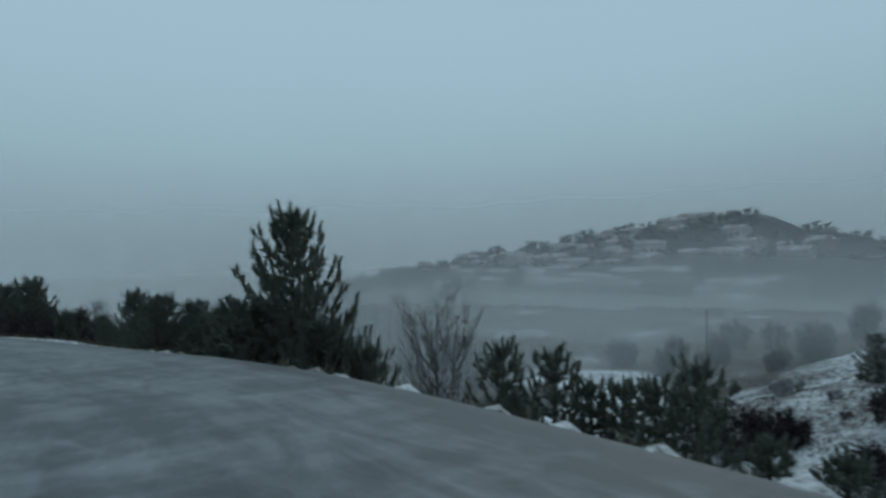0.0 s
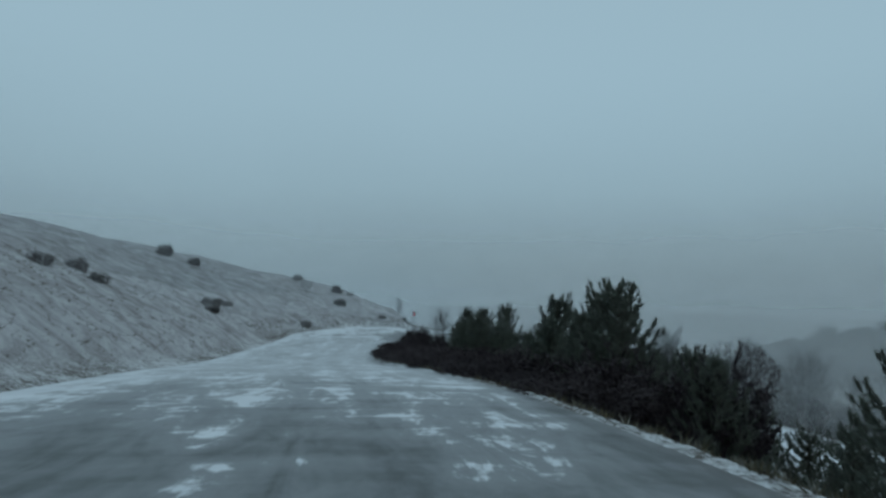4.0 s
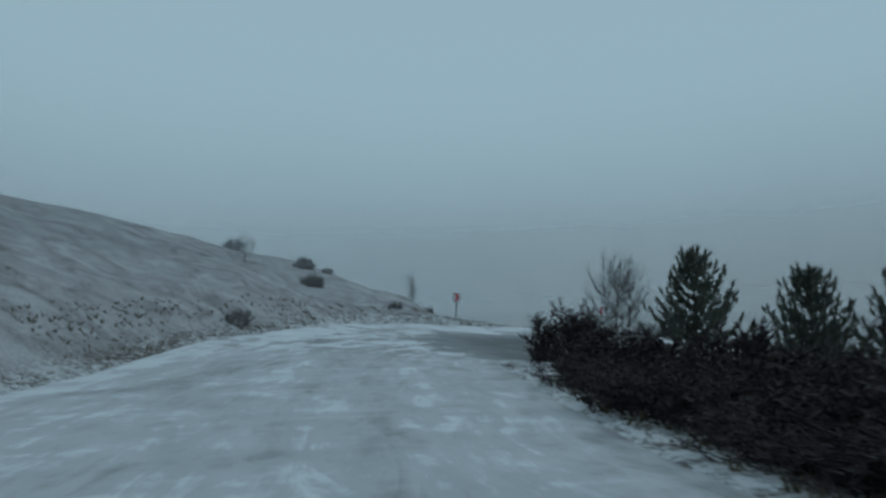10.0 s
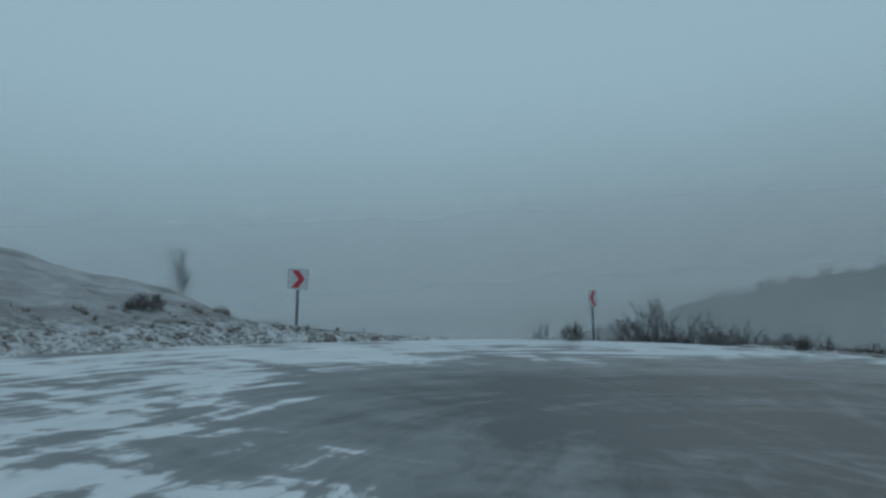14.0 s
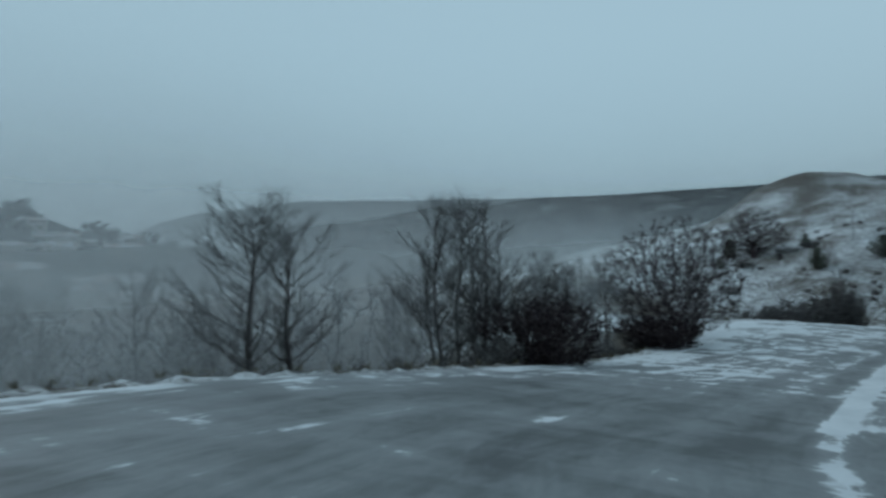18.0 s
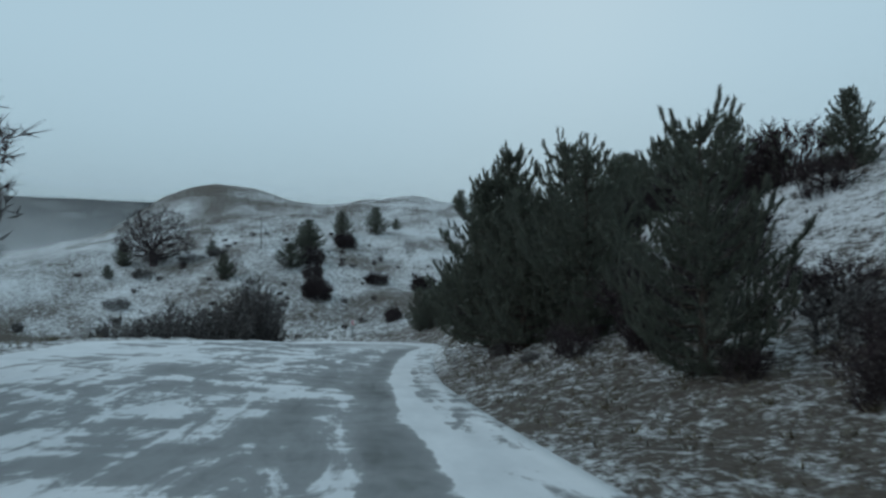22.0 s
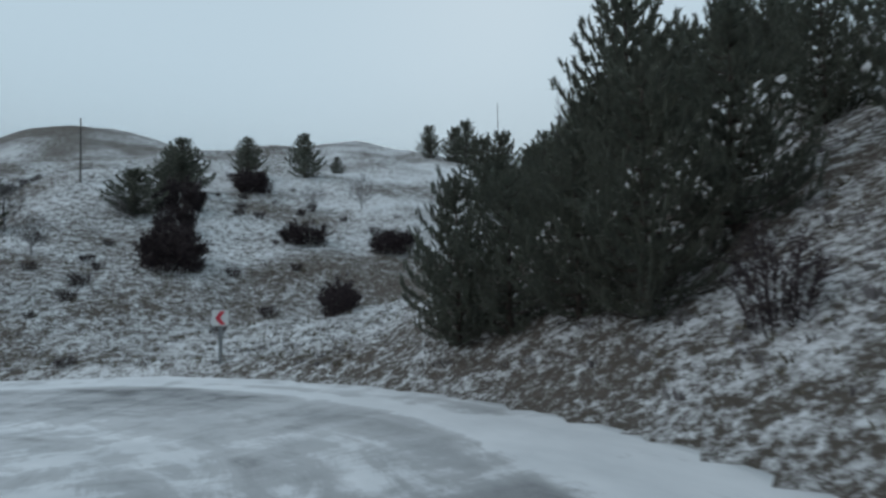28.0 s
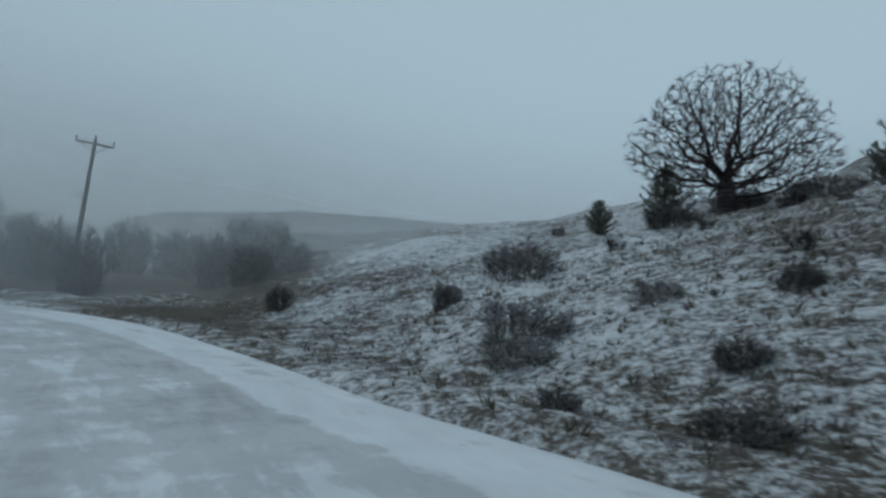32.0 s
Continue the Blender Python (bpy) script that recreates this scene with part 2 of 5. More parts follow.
    out["wood"] = m.m
    m = Mat("glazed_insulator", 0.25, 0.5)
    n = m.noise(20, 2)
    m.colour(m.ramp(n, (0.3, (0.10, 0.075, 0.06)), (0.7, (0.14, 0.11, 0.09))))
    out["insulator"] = m.m
    m = Mat("field_stone", 0.9, 0.2)
    n = m.noise(4, 5)
    base = m.ramp(n, (0.3, (0.10, 0.10, 0.10)), (0.7, (0.24, 0.235, 0.23)))
    m.colour(m.mix(m.math("MULTIPLY", m.up(0.3, 0.9), 0.7), base, snow)).bump(n, 0.6, 0.05)
    out["stone"] = m.m

    m = Mat("village_plaster", 0.9, 0.2)
    m.colour(m.mix(m.random(), (0.20, 0.165, 0.15), (0.46, 0.43, 0.41)))
    out["plaster"] = m.m
    m = Mat("snowy_roof", 0.9, 0.1)
    n = m.noise(0.6, 3)
    m.colour(m.mix(m.grey(n, 0.42, 0.56), (0.20, 0.12, 0.10), (0.40, 0.42, 0.44)))
    out["roof"] = m.m

    # the hills across the valley: fields, scrub and hedges under thin snow
    m = Mat("far_hillside", 1.0, 0.0)
    n = m.noise(0.045, 6, 0.65, (1, 1, 3.0), "Object", 0.6)
    n2 = m.noise(0.2, 4, 0.6, (1, 1, 4.0))
    both = m.math("ADD", m.math("MULTIPLY", n, 0.6), m.math("MULTIPLY", n2, 0.4))
    m.colour(m.ramp(both, (0.44, (0.020, 0.022, 0.023)), (0.55, (0.065, 0.063, 0.062)), (0.70, (0.19, 0.20, 0.21))))
    out["far"] = m.m
    return out


MAT = make_materials()


# ---------------------------------------------------------------- road and ground
def mesh_object(name, verts, faces, material, parent=None, smooth=False):
    me = bpy.data.meshes.new(name)
    me.from_pydata([tuple(map(float, v)) for v in verts], [], [tuple(map(int, f)) for f in faces])
    me.materials.append(material)
    if smooth:
        me.polygons.foreach_set("use_smooth", [True] * len(me.polygons))
    me.update()
    ob = new(name, me)
    if parent:
        ob.parent = parent
    return ob


def ease(x, a, b):
    t = np.clip((x - a) / (b - a), 0, 1)
    return t * t * (3 - 2 * t)


def smooth_line(points, step=0.5):
    """A rounded line through the points, sampled about every step metres."""
    p = np.array(points, float)
    p = np.vstack([2 * p[0] - p[1], p, 2 * p[-1] - p[-2]])
    out = []
    for a, b, c, d in zip(p[:-3], p[1:-2], p[2:-1], p[3:]):
        k = max(2, int(np.linalg.norm(c - b) / step))
        for t in np.arange(k) / k:
            out.append(0.5 * (2 * b + (c - a) * t + (2 * a - 5 * b + 4 * c - d) * t * t + (3 * b - a - 3 * c + d) * t ** 3))
    out.append(p[-2])
    return np.array(out)


# the driving line: down along the hill, round the hairpin, back below it, and round the next bend
UPPER = [(-60.4, -58.0, 2.00), (-37.5, -46.6, 1.20), (-19.6, -33.8, 0.30), (-9.7, -21.4, -0.80), (-6.5, -12.6, -1.50), (-6.7, -6.6, -1.90),
         (-9.5, 0.0, -2.45), (-14.0, 6.6, -2.78), (-20.3, 13.0, -3.08), (-29.7, 21.8, -3.45), (-40.0, 31.1, -4.10), (-52.2, 41.1, -5.25),
         (-65.3, 51.9, -6.75), (-77.3, 63.0, -7.59), (-88.0, 74.3, -7.95), (-93.6, 81.5, -7.98), (-96.6, 87.8, -8.12), (-97.3, 94.3, -8.40)]
LOWER = [(-96.9, 100.5, -8.88), (-93.3, 105.3, -9.62), (-87.4, 107.2, -10.27), (-80.3, 105.8, -10.97), (-74.1, 102.4, -11.75), (-64.6, 95.6, -12.85),
         (-54.8, 88.1, -13.77), (-45.1, 79.8, -14.61), (-36.3, 71.2, -15.32), (-28.4, 62.9, -16.07), (-22.7, 57.9, -16.78), (-16.0, 54.2, -17.49),
         (-8.7, 53.0, -18.14), (-1.4, 54.5, -18.58), (4.8, 57.5, -18.80), (10.5, 62.4, -18.85), (15.8, 68.2, -18.7), (20.0, 75.0, -18.4), (22.0, 83, -18.4), (20.5, 93, -18.9), (15, 106, -21)]
LINE = smooth_line(UPPER + LOWER)
APEX = int(np.argmin(np.hypot(LINE[:, 0] + 96.9, LINE[:, 1] - 100.5)))
TAN = np.gradient(LINE[:, :2], axis=0)
TAN /= np.linalg.norm(TAN, axis=1)[:, None]
RIGHT = np.stack([TAN[:, 1], -TAN[:, 0]], 1)
STATION = np.concatenate([[0], np.cumsum(np.linalg.norm(np.diff(LINE[:, :2], axis=0), axis=1))])


def station_at(x, y):
    return float(STATION[np.argmin(np.hypot(LINE[:, 0] - x, LINE[:, 1] - y))])


S_START, S_MID, S_APEX = station_at(-6.7, -6.6), station_at(-65.1, 51.7), station_at(-96.9, 100.5)
S_BACK, S_STEEP, S_BEND, S_OUT = station_at(-74, 102.5), station_at(-45, 80), station_at(-9, 53.4), station_at(10.5, 62.4)
# pavement and shoulder to each side of the line, and the fall across it (right side up is positive)
RIGHT_W = np.interp(STATION, [S_START, S_START + 16, S_START + 21, S_START + 26, S_START + 32, S_START + 50, S_START + 70, S_MID, S_APEX - 42, S_APEX - 33, S_APEX - 26, S_APEX - 11, S_APEX + 2, S_BACK - 6, S_BACK, S_STEEP, S_BEND - 24, S_BEND - 12, S_BEND + 5, S_OUT],
                    [5.8, 6.1, 6.3, 5.9, 5.7, 5.9, 5.6, 5.1, 5.1, 5.9, 6.4, 6.6, 6.4, 4.6, 4.0, 3.4, 3.9, 5.8, 6.9, 4.6])
LEFT_W = np.interp(STATION, [S_START, S_MID, S_APEX - 20, S_APEX - 5, S_APEX - 1, S_APEX + 6, S_APEX + 10, S_APEX + 14, S_APEX + 20, S_BACK, S_BACK + 14, S_STEEP - 7, S_STEEP, S_STEEP + 8, S_STEEP + 13, S_STEEP + 19, S_STEEP + 26, S_BEND - 13, S_BEND, S_OUT],
                   [9.6, 9.8, 10.2, 13.2, 18.0, 17.6, 15.2, 12.2, 10.2, 9.3, 9.3, 9.6, 11.2, 12.6, 11.4, 8.2, 6.4, 6.2, 6.4, 8.0])
BANK = np.interp(STATION, [S_START, S_APEX - 25, S_APEX - 8, S_APEX + 10, S_BACK, S_BACK + 15, S_BEND - 25, S_BEND - 10, S_BEND + 8, S_OUT],
                 [0.0, 0.0, -0.10, -0.085, -0.045, 0.0, 0.0, 0.065, 0.075, 0.09])
# the left half tips up past the steep bank, where a lay-by widens the road
LIFT = np.interp(STATION, [S_STEEP - 16, S_STEEP - 2, S_STEEP + 28, S_STEEP + 36, S_BEND + 4, S_OUT], [0.0, 0.11, 0.11, 0.13, 0.07, 0.0])


def across(i, d):
    """Rise of the road's surface, d metres to the right of the line."""
    return np.where(d > 0, BANK[i] * d, (BANK[i] - LIFT[i]) * d)


def nearest(xy, lo, hi):
    """Index of the nearest point of the line between lo and hi, and the offset to the right of it."""
    idx = np.empty(len(xy), int)
    for i in range(0, len(xy), 4000):
        d = ((xy[i:i + 4000, None, :] - LINE[None, lo:hi, :2]) ** 2).sum(-1)
        idx[i:i + 4000] = d.argmin(1) + lo
    v = xy - LINE[idx, :2]
    side = np.sign((v * RIGHT[idx]).sum(1))
    return idx, np.where(side == 0, 1, side) * np.linalg.norm(v, axis=1)


def ripple(xy, size, seed):
    """Smooth random relief between about -1 and 1."""
    r = np.random.RandomState(seed)
    out = np.zeros(len(xy))
    for k in range(7):
        a, ph, f = r.uniform(0, 2 * np.pi), r.uniform(0, 2 * np.pi), r.uniform(0.6, 1.7) * 2 * np.pi / size
        out += np.sin((xy[:, 0] * np.cos(a) + xy[:, 1] * np.sin(a)) * f + ph)
    return out / 4.0


def hump(xy, cx, cy, sx, sy, h):
    return h * np.exp(-((xy[:, 0] - cx) / sx) ** 2 - ((xy[:, 1] - cy) / sy) ** 2)


def heights(xy, relief=True):
    """Ground level, the way past the edge of the road, the offset from the line and the index on it."""
    xy = np.asarray(xy, float)
    x, y = xy[:, 0], xy[:, 1]
    iu, du = nearest(xy, 0, APEX)
    il, dl = nearest(xy, APEX, len(LINE))
    upper_near = np.abs(du) < np.abs(dl)
    i = np.where(upper_near, iu, il)
    d = np.where(upper_near, du, dl)
    zu = LINE[iu, 2] + across(iu, np.clip(du, -LEFT_W[iu], RIGHT_W[iu]))
    zl = LINE[il, 2] + across(il, np.clip(dl, -LEFT_W[il], RIGHT_W[il]))
    eu, el = np.maximum(np.abs(du) - RIGHT_W[iu], 0), np.maximum(np.abs(dl) - RIGHT_W[il], 0)
    # between the two legs: one slope from the upper verge to the lower one, with a flat verge where the pines stand
    w = el / np.maximum(eu + el, 1e-6)
    power = np.interp(STATION[il], [S_BACK, S_STEEP - 14, S_STEEP + 6], [1.7, 1.6, 0.95])
    inner = zl + (zu - zl) * (w ** power * (1 - w) + w ** 0.7 * w)
    inner = inner + 2.9 * np.exp(-((w - 0.58) / 0.26) ** 2) * ease(STATION[il], S_STEEP - 14, S_STEEP - 2) * (1 - ease(STATION[il], S_STEEP + 10, S_STEEP + 26))
    # the open hillside across the lower bend
    hill = -13.0 + 0.27 * (np.minimum(x, 62) - 15) - 0.21 * (np.maximum(y, -30) - 30)
    hill = np.clip(hill + hump(xy, 20, 46, 14, 10, 2.0) + hump(xy, 112, 4, 25, 21, 12.5) + hump(xy, 37, 32, 10, 9, 3.6) - hump(xy, 45, 47, 18, 13, 0.9), -30, 20)
    foot = zl + 0.50 * el
    hill = np.maximum(np.minimum(hill, foot), zl + 0.10 * np.minimum(el, 50))
    side = ease(x + 0.35 * (50 - y), -15, 1) * ease(el, 0, 2)
    inner = inner * (1 - side) + np.where(eu < 9, np.maximum(hill, zu - 1.1 * eu), hill) * side
    # uphill side of the upper leg
    out_l = np.maximum(np.abs(du) - LEFT_W[iu], 0)
    fade = (1 - ease((y - 92) - 0.68 * (-104 - x), -10, 97)) * ease((-13.6 * (y - 100) - 14.0 * (x + 97)) / 19.5, -9, 4)
    out_h = np.maximum(out_l, 0.34 * np.maximum(np.abs(du) - 11.0, 0))
    rise = 31.6 * (1 - np.exp(-np.maximum(out_h - 1.5, 0) / 48.6)) * np.clip((212.3 - 0.68 * y + 0.73 * x) / 109.2, 0, 1.6) ** 0.32 - 0.45 * np.maximum(out_l - 75, 0) + 0.9 * ease(out_l, 0, 3) * fade
    rise = rise * (0.25 + 0.75 * ease(y + 0.34 * (x + 20), -10, 6))
    rise = rise - hump(xy, -162, 137, 40, 40, 2.3) * ease(out_l, 3, 12)
    fall = 7.0 * (1 - np.exp(-np.maximum(out_l - 0.6, 0) / 12.0)) + 0.10 * np.maximum(out_l - 0.6, 0)
    uphill = zu + rise * np.maximum(fade, 0.0) - fall * (1 - fade)
    # valley side of the lower leg
    out_v = np.maximum(np.abs(dl) - LEFT_W[il], 0)
    valley = zl - 7.0 * (1 - np.exp(-np.maximum(out_v - 0.5, 0) / 10.0)) - 0.10 * np.maximum(out_v - 0.5, 0)
    both_out = (du < 0) & (dl < 0)
    k = np.maximum(np.abs(dl) / np.maximum(np.abs(du) + np.abs(dl), 1e-6), fade)
    z = np.where(both_out, uphill * k + valley * (1 - k), np.where(upper_near, np.where(du > 0, inner, uphill), np.where(dl > 0, inner, valley)))
    edge = np.where(d > 0, d - RIGHT_W[i], -d - LEFT_W[i])
    if relief:
        z = z + ease(edge, 0.3, 5.0) * (0.20 * ripple(xy, 6.0, 3) + 0.10 * ripple(xy, 2.6, 4)) + ease(edge, 5, 25) * 0.5 * ripple(xy, 19.0, 5)
    # the valley floor and the plain beyond
    z = np.maximum(z, -48 + 1.0 * ripple(xy, 90, 8))
    # the bed of the road lies a little lower than its surface
    bed = ease(-edge, -0.15, 0.6)
    z = z * (1 - bed) + (LINE[i, 2] + across(i, np.clip(d, -LEFT_W[i], RIGHT_W[i])) - 0.22) * bed
    return z, edge, d, i


def axis(lo, hi, step, far):
    core = np.arange(lo, hi + step / 2, step)
    k, g = [], step
    while sum(k) < far:
        g *= 1.28
        k.append(g)
    k = np.cumsum(k)
    return np.concatenate([lo - k[::-1], core, hi + k])


def build_ground():
    xs, ys = axis(-132, 78, 0.85, 2200), axis(-30, 140, 0.85, 2200)
    gx, gy = np.meshgrid(xs, ys)
    xy = np.stack([gx.ravel(), gy.ravel()], 1)
    z, edge, d, i = heights(xy)
    n, k = len(xs), len(ys)
    a = (np.arange(k - 1)[:, None] * n + np.arange(n - 1)[None, :]).ravel()
    faces = np.stack([a, a + 1, a + n + 1, a + n], 1)
    ob = mesh_object("ground", np.column_stack([xy, z]), faces, MAT["pasture"], smooth=True)
    # how little snow lies there: bare by the verge, under the pines of the bank and on the shoulder of the hill
    bare = 0.66 - 0.012 * ((d < 0) & (i < APEX)) + 0.008 * ((d > 0) & (i > APEX) & (xy[:, 0] > -14)) + 0.045 * np.exp(-(edge / 2.2) ** 2) * ((d > 0) & (i > APEX)) * ease(xy[:, 0], -34, -24) * (1 - ease(xy[:, 0], -8, 0)) - 0.045 * ((d > 0) & (i < APEX)) * ease(STATION[i], S_APEX - 42, S_APEX - 30) + 0.115 * ease(edge, 0.5, 3.5) * ((d > 0) & (i > APEX)) * ease(xy[:, 0], -45, -38) * (1 - 0.6 * ease(xy[:, 0], -34, -24) - 0.4 * ease(xy[:, 0], -13, -6)) - 0.005 * np.exp(-((edge - 2.5) / 2.5) ** 2) * ((d > 0) & (i > APEX) & (xy[:, 0] < -42)) + hump(xy, 112, 4, 36, 30, 0.08) + hump(xy, 38, 31, 13, 11, 0.04) + np.where(d > 0, 0.025, 0.02) * np.exp(-((edge - 1.0) / 1.8) ** 2) + 0.035 * ripple(xy, 26, 11) + 0.024 * ((d > 0) & (i > APEX) & (xy[:, 0] < -52) & (edge < 9))
    # the valley floor below the lower leg: dark scrub with little snow between
    hillside = ease((-13.6 * (xy[:, 1] - 100) - 14.0 * (xy[:, 0] + 97)) / 19.5, -14, -4)
    valley = ease(xy[:, 1] - np.maximum(124 - 0.57 * (xy[:, 0] + 97), 62 + 0.30 * (xy[:, 0] - 12)), 0, 5) * (1 - hillside) * ease(edge, 0.2, 2.0)
    bare = bare + valley * (0.17 + 0.12 * ripple(xy, 34, 15))
    at = ob.data.attributes.new("bare", "FLOAT", "POINT")
    at.data.foreach_set("value", bare.astype(np.float32))
    # the hill above the first leg: short grass evenly powdered with snow, fog haze in its colour
    at = ob.data.attributes.new("powder_haze", "FLOAT", "POINT")
    at.data.foreach_set("value", (1.0 * (d < 0) * hillside * ease(edge, 0.0, 2.0) * ((i < APEX) | (xy[:, 0] < -100))).astype(np.float32))
    return tagged(ob, "hillside pasture of dead grass under thin snow", "ground", kind="structure")


ground = build_ground()


def build_road():
    cols = 51
    u = np.linspace(0, 1, cols)
    verts, uv, wear, veil = [], [], [], []
    for j in range(len(LINE)):
        off = -LEFT_W[j] + (LEFT_W[j] + RIGHT_W[j]) * u
        xy = LINE[j, :2] + RIGHT[j] * off[:, None]
        z = LINE[j, 2] + across(j, off) - 0.0015 * np.clip(off + 2.0, -9, 9) ** 2
        z[0] -= 0.3
        z[-1] -= 0.3
        verts += np.column_stack([xy, z]).tolist()
        uv += np.column_stack([off, np.full(cols, STATION[j])]).tolist()
        s = STATION[j]
        ahead = s + 0.9 * np.clip(off, -6, 6)
        bend = ease(ahead, S_APEX - 11, S_APEX - 1) * (1 - 0.5 * ease(s, S_APEX + 8, S_APEX + 18) - 0.5 * ease(s, S_APEX + 24, S_APEX + 38))
        # swept wheel tracks, the wind-swept first stretch and the hairpin, snow along the shoulders
        lower = ease(s, S_BACK - 14, S_BACK + 4)
        tracks = 0.10 * np.exp(-((off + 0.9) / 0.5) ** 2) + 0.10 * np.exp(-((off - 0.9) / 0.5) ** 2) + 0.04 * np.exp(-((off + 5.0) / 1.2) ** 2)
        early = 0.27 * (1 - ease(s, S_START + 30, S_START + 60))
        back = 0.05 * lower * (1 - ease(s, S_BEND - 26, S_BEND - 6)) * ease(off, -9, -4)
        late = -0.07 * ease(s, S_BEND - 22, S_BEND - 6)
        edge_line = RIGHT_W[j] - 1.75
        late = late + 0.24 * np.exp(-((s - S_BEND - 1.0) / 6.0) ** 2) * ease(off, 0.5, 2.5) * (1 - ease(off, 5.2, 5.6))
        line = -0.42 * lower * np.exp(-((off - edge_line) / 0.24) ** 2) + 0.13 * lower * np.exp(-((off - edge_line + 0.85) / 0.6) ** 2) + (-0.05 * lower + 0.16 * (1 - lower) * ease(off, edge_line + 0.4, edge_line + 1.4)) * ease(off, edge_line, edge_line + 0.3) - 0.10 * ease(-off, LEFT_W[j] - 2.5, LEFT_W[j] - 1) * (1 - bend) * (1 - ease(s, S_APEX - 14, S_APEX - 8) * (1 - ease(s, S_BACK + 22, S_BACK + 34)))
        veil += (np.full(cols, 1.0) * (ease(s, S_START + 40, S_START + 70) * (1 - ease(s, S_APEX - 22, S_APEX - 10)) + ease(s, S_BEND - 20, S_BEND - 4))).tolist()
        wear += (0.52 + tracks + early + 0.36 * bend * ease(off, -12, -5) + back + late + line).tolist()
    n = len(LINE)
    a = (np.arange(n - 1)[:, None] * cols + np.arange(cols - 1)[None, :]).ravel()
    faces = np.stack([a, a + 1, a + cols + 1, a + cols], 1)
    ob = mesh_object("road", verts, faces, MAT["road"], smooth=True)
    lay = ob.data.uv_layers.new(name="UVMap")
    uv = np.array(uv, np.float32)
    loops = np.empty(len(ob.data.loops), np.int32)
    ob.data.loops.foreach_get("vertex_index", loops)
    lay.data.foreach_set("uv", uv[loops].ravel())
    at = ob.data.attributes.new("wear", "FLOAT", "POINT")
    at.data.foreach_set("value", np.array(wear, np.float32))
    at = ob.data.attributes.new("veil", "FLOAT", "POINT")
    at.data.foreach_set("value", np.array(veil, np.float32))
    return tagged(ob, "asphalt mountain road streaked with wind-blown snow", "road", kind="structure")


road = build_road()


def far_hill(name, centre, reach, bearings, height, depth, material, seed, base=-70.0, label="hillside lost in fog"):
    """A ridge in the fog: an arc of slope round a middle, between two bearings, its crest given by a function of 0 to 1."""
    b0, b1 = bearings
    n, k = 90, 9
    r = np.random.RandomState(seed)
    verts = []
    xy = np.column_stack([np.linspace(0, 90, n), np.zeros(n)])
    rough = ripple(xy, 26, seed) * 1.0 + ripple(xy, 7, seed + 1) * 0.45 + r.uniform(-0.25, 0.25, n)
    for a in range(n):
        f = a / (n - 1)
        yaw = radians(b0 + (b1 - b0) * f)
        dx, dy = -math.sin(yaw), math.cos(yaw)
        top = height(f) + rough[a]
        for j in range(k):
            g = j / (k - 1)
            dist = reach - depth * (1 - g)
            zz = base + (top - base) * (1 - (1 - g) ** 1.6)
            verts.append((centre[0] + dx * dist, centre[1] + dy * dist, zz + (0 if j == k - 1 else 1.2 * math.sin(a * 0.9 + j * 1.7))))
    faces = [(a * k + j, a * k + j + 1, (a + 1) * k + j + 1, (a + 1) * k + j) for a in range(n - 1) for j in range(k - 1)]
    ob = mesh_object(name, verts, faces, material, smooth=True)
    return tagged(ob, label, "hill", kind="structure")


HAIRPIN = (-97, 103)
VILLAGE = 300.0


def village_top(f):
    """Level of the village hill's crest along its arc."""
    return float(np.interp(4 - 104 * f, [-100, -72, -62, -58, -55, -49, -43, -35, -26, -17, -4, 4], [-30, -8, 6, 10, 17, 18, 14, 8, 2.5, -4, -16, -26]))


far_hill("backdrop", HAIRPIN, VILLAGE, (4, -100), village_top, 150, MAT["far"], 5, label="snowy village hillside across the valley in fog")
far_hill("backdrop", HAIRPIN, 460, (12, -178), lambda f: float(np.interp(f, [0, 0.28, 0.37, 0.41, 0.46, 1], [-64, -34, 6, 28, 38, 38])), 180, MAT["far"], 9, label="long snowy ridge far off in fog")


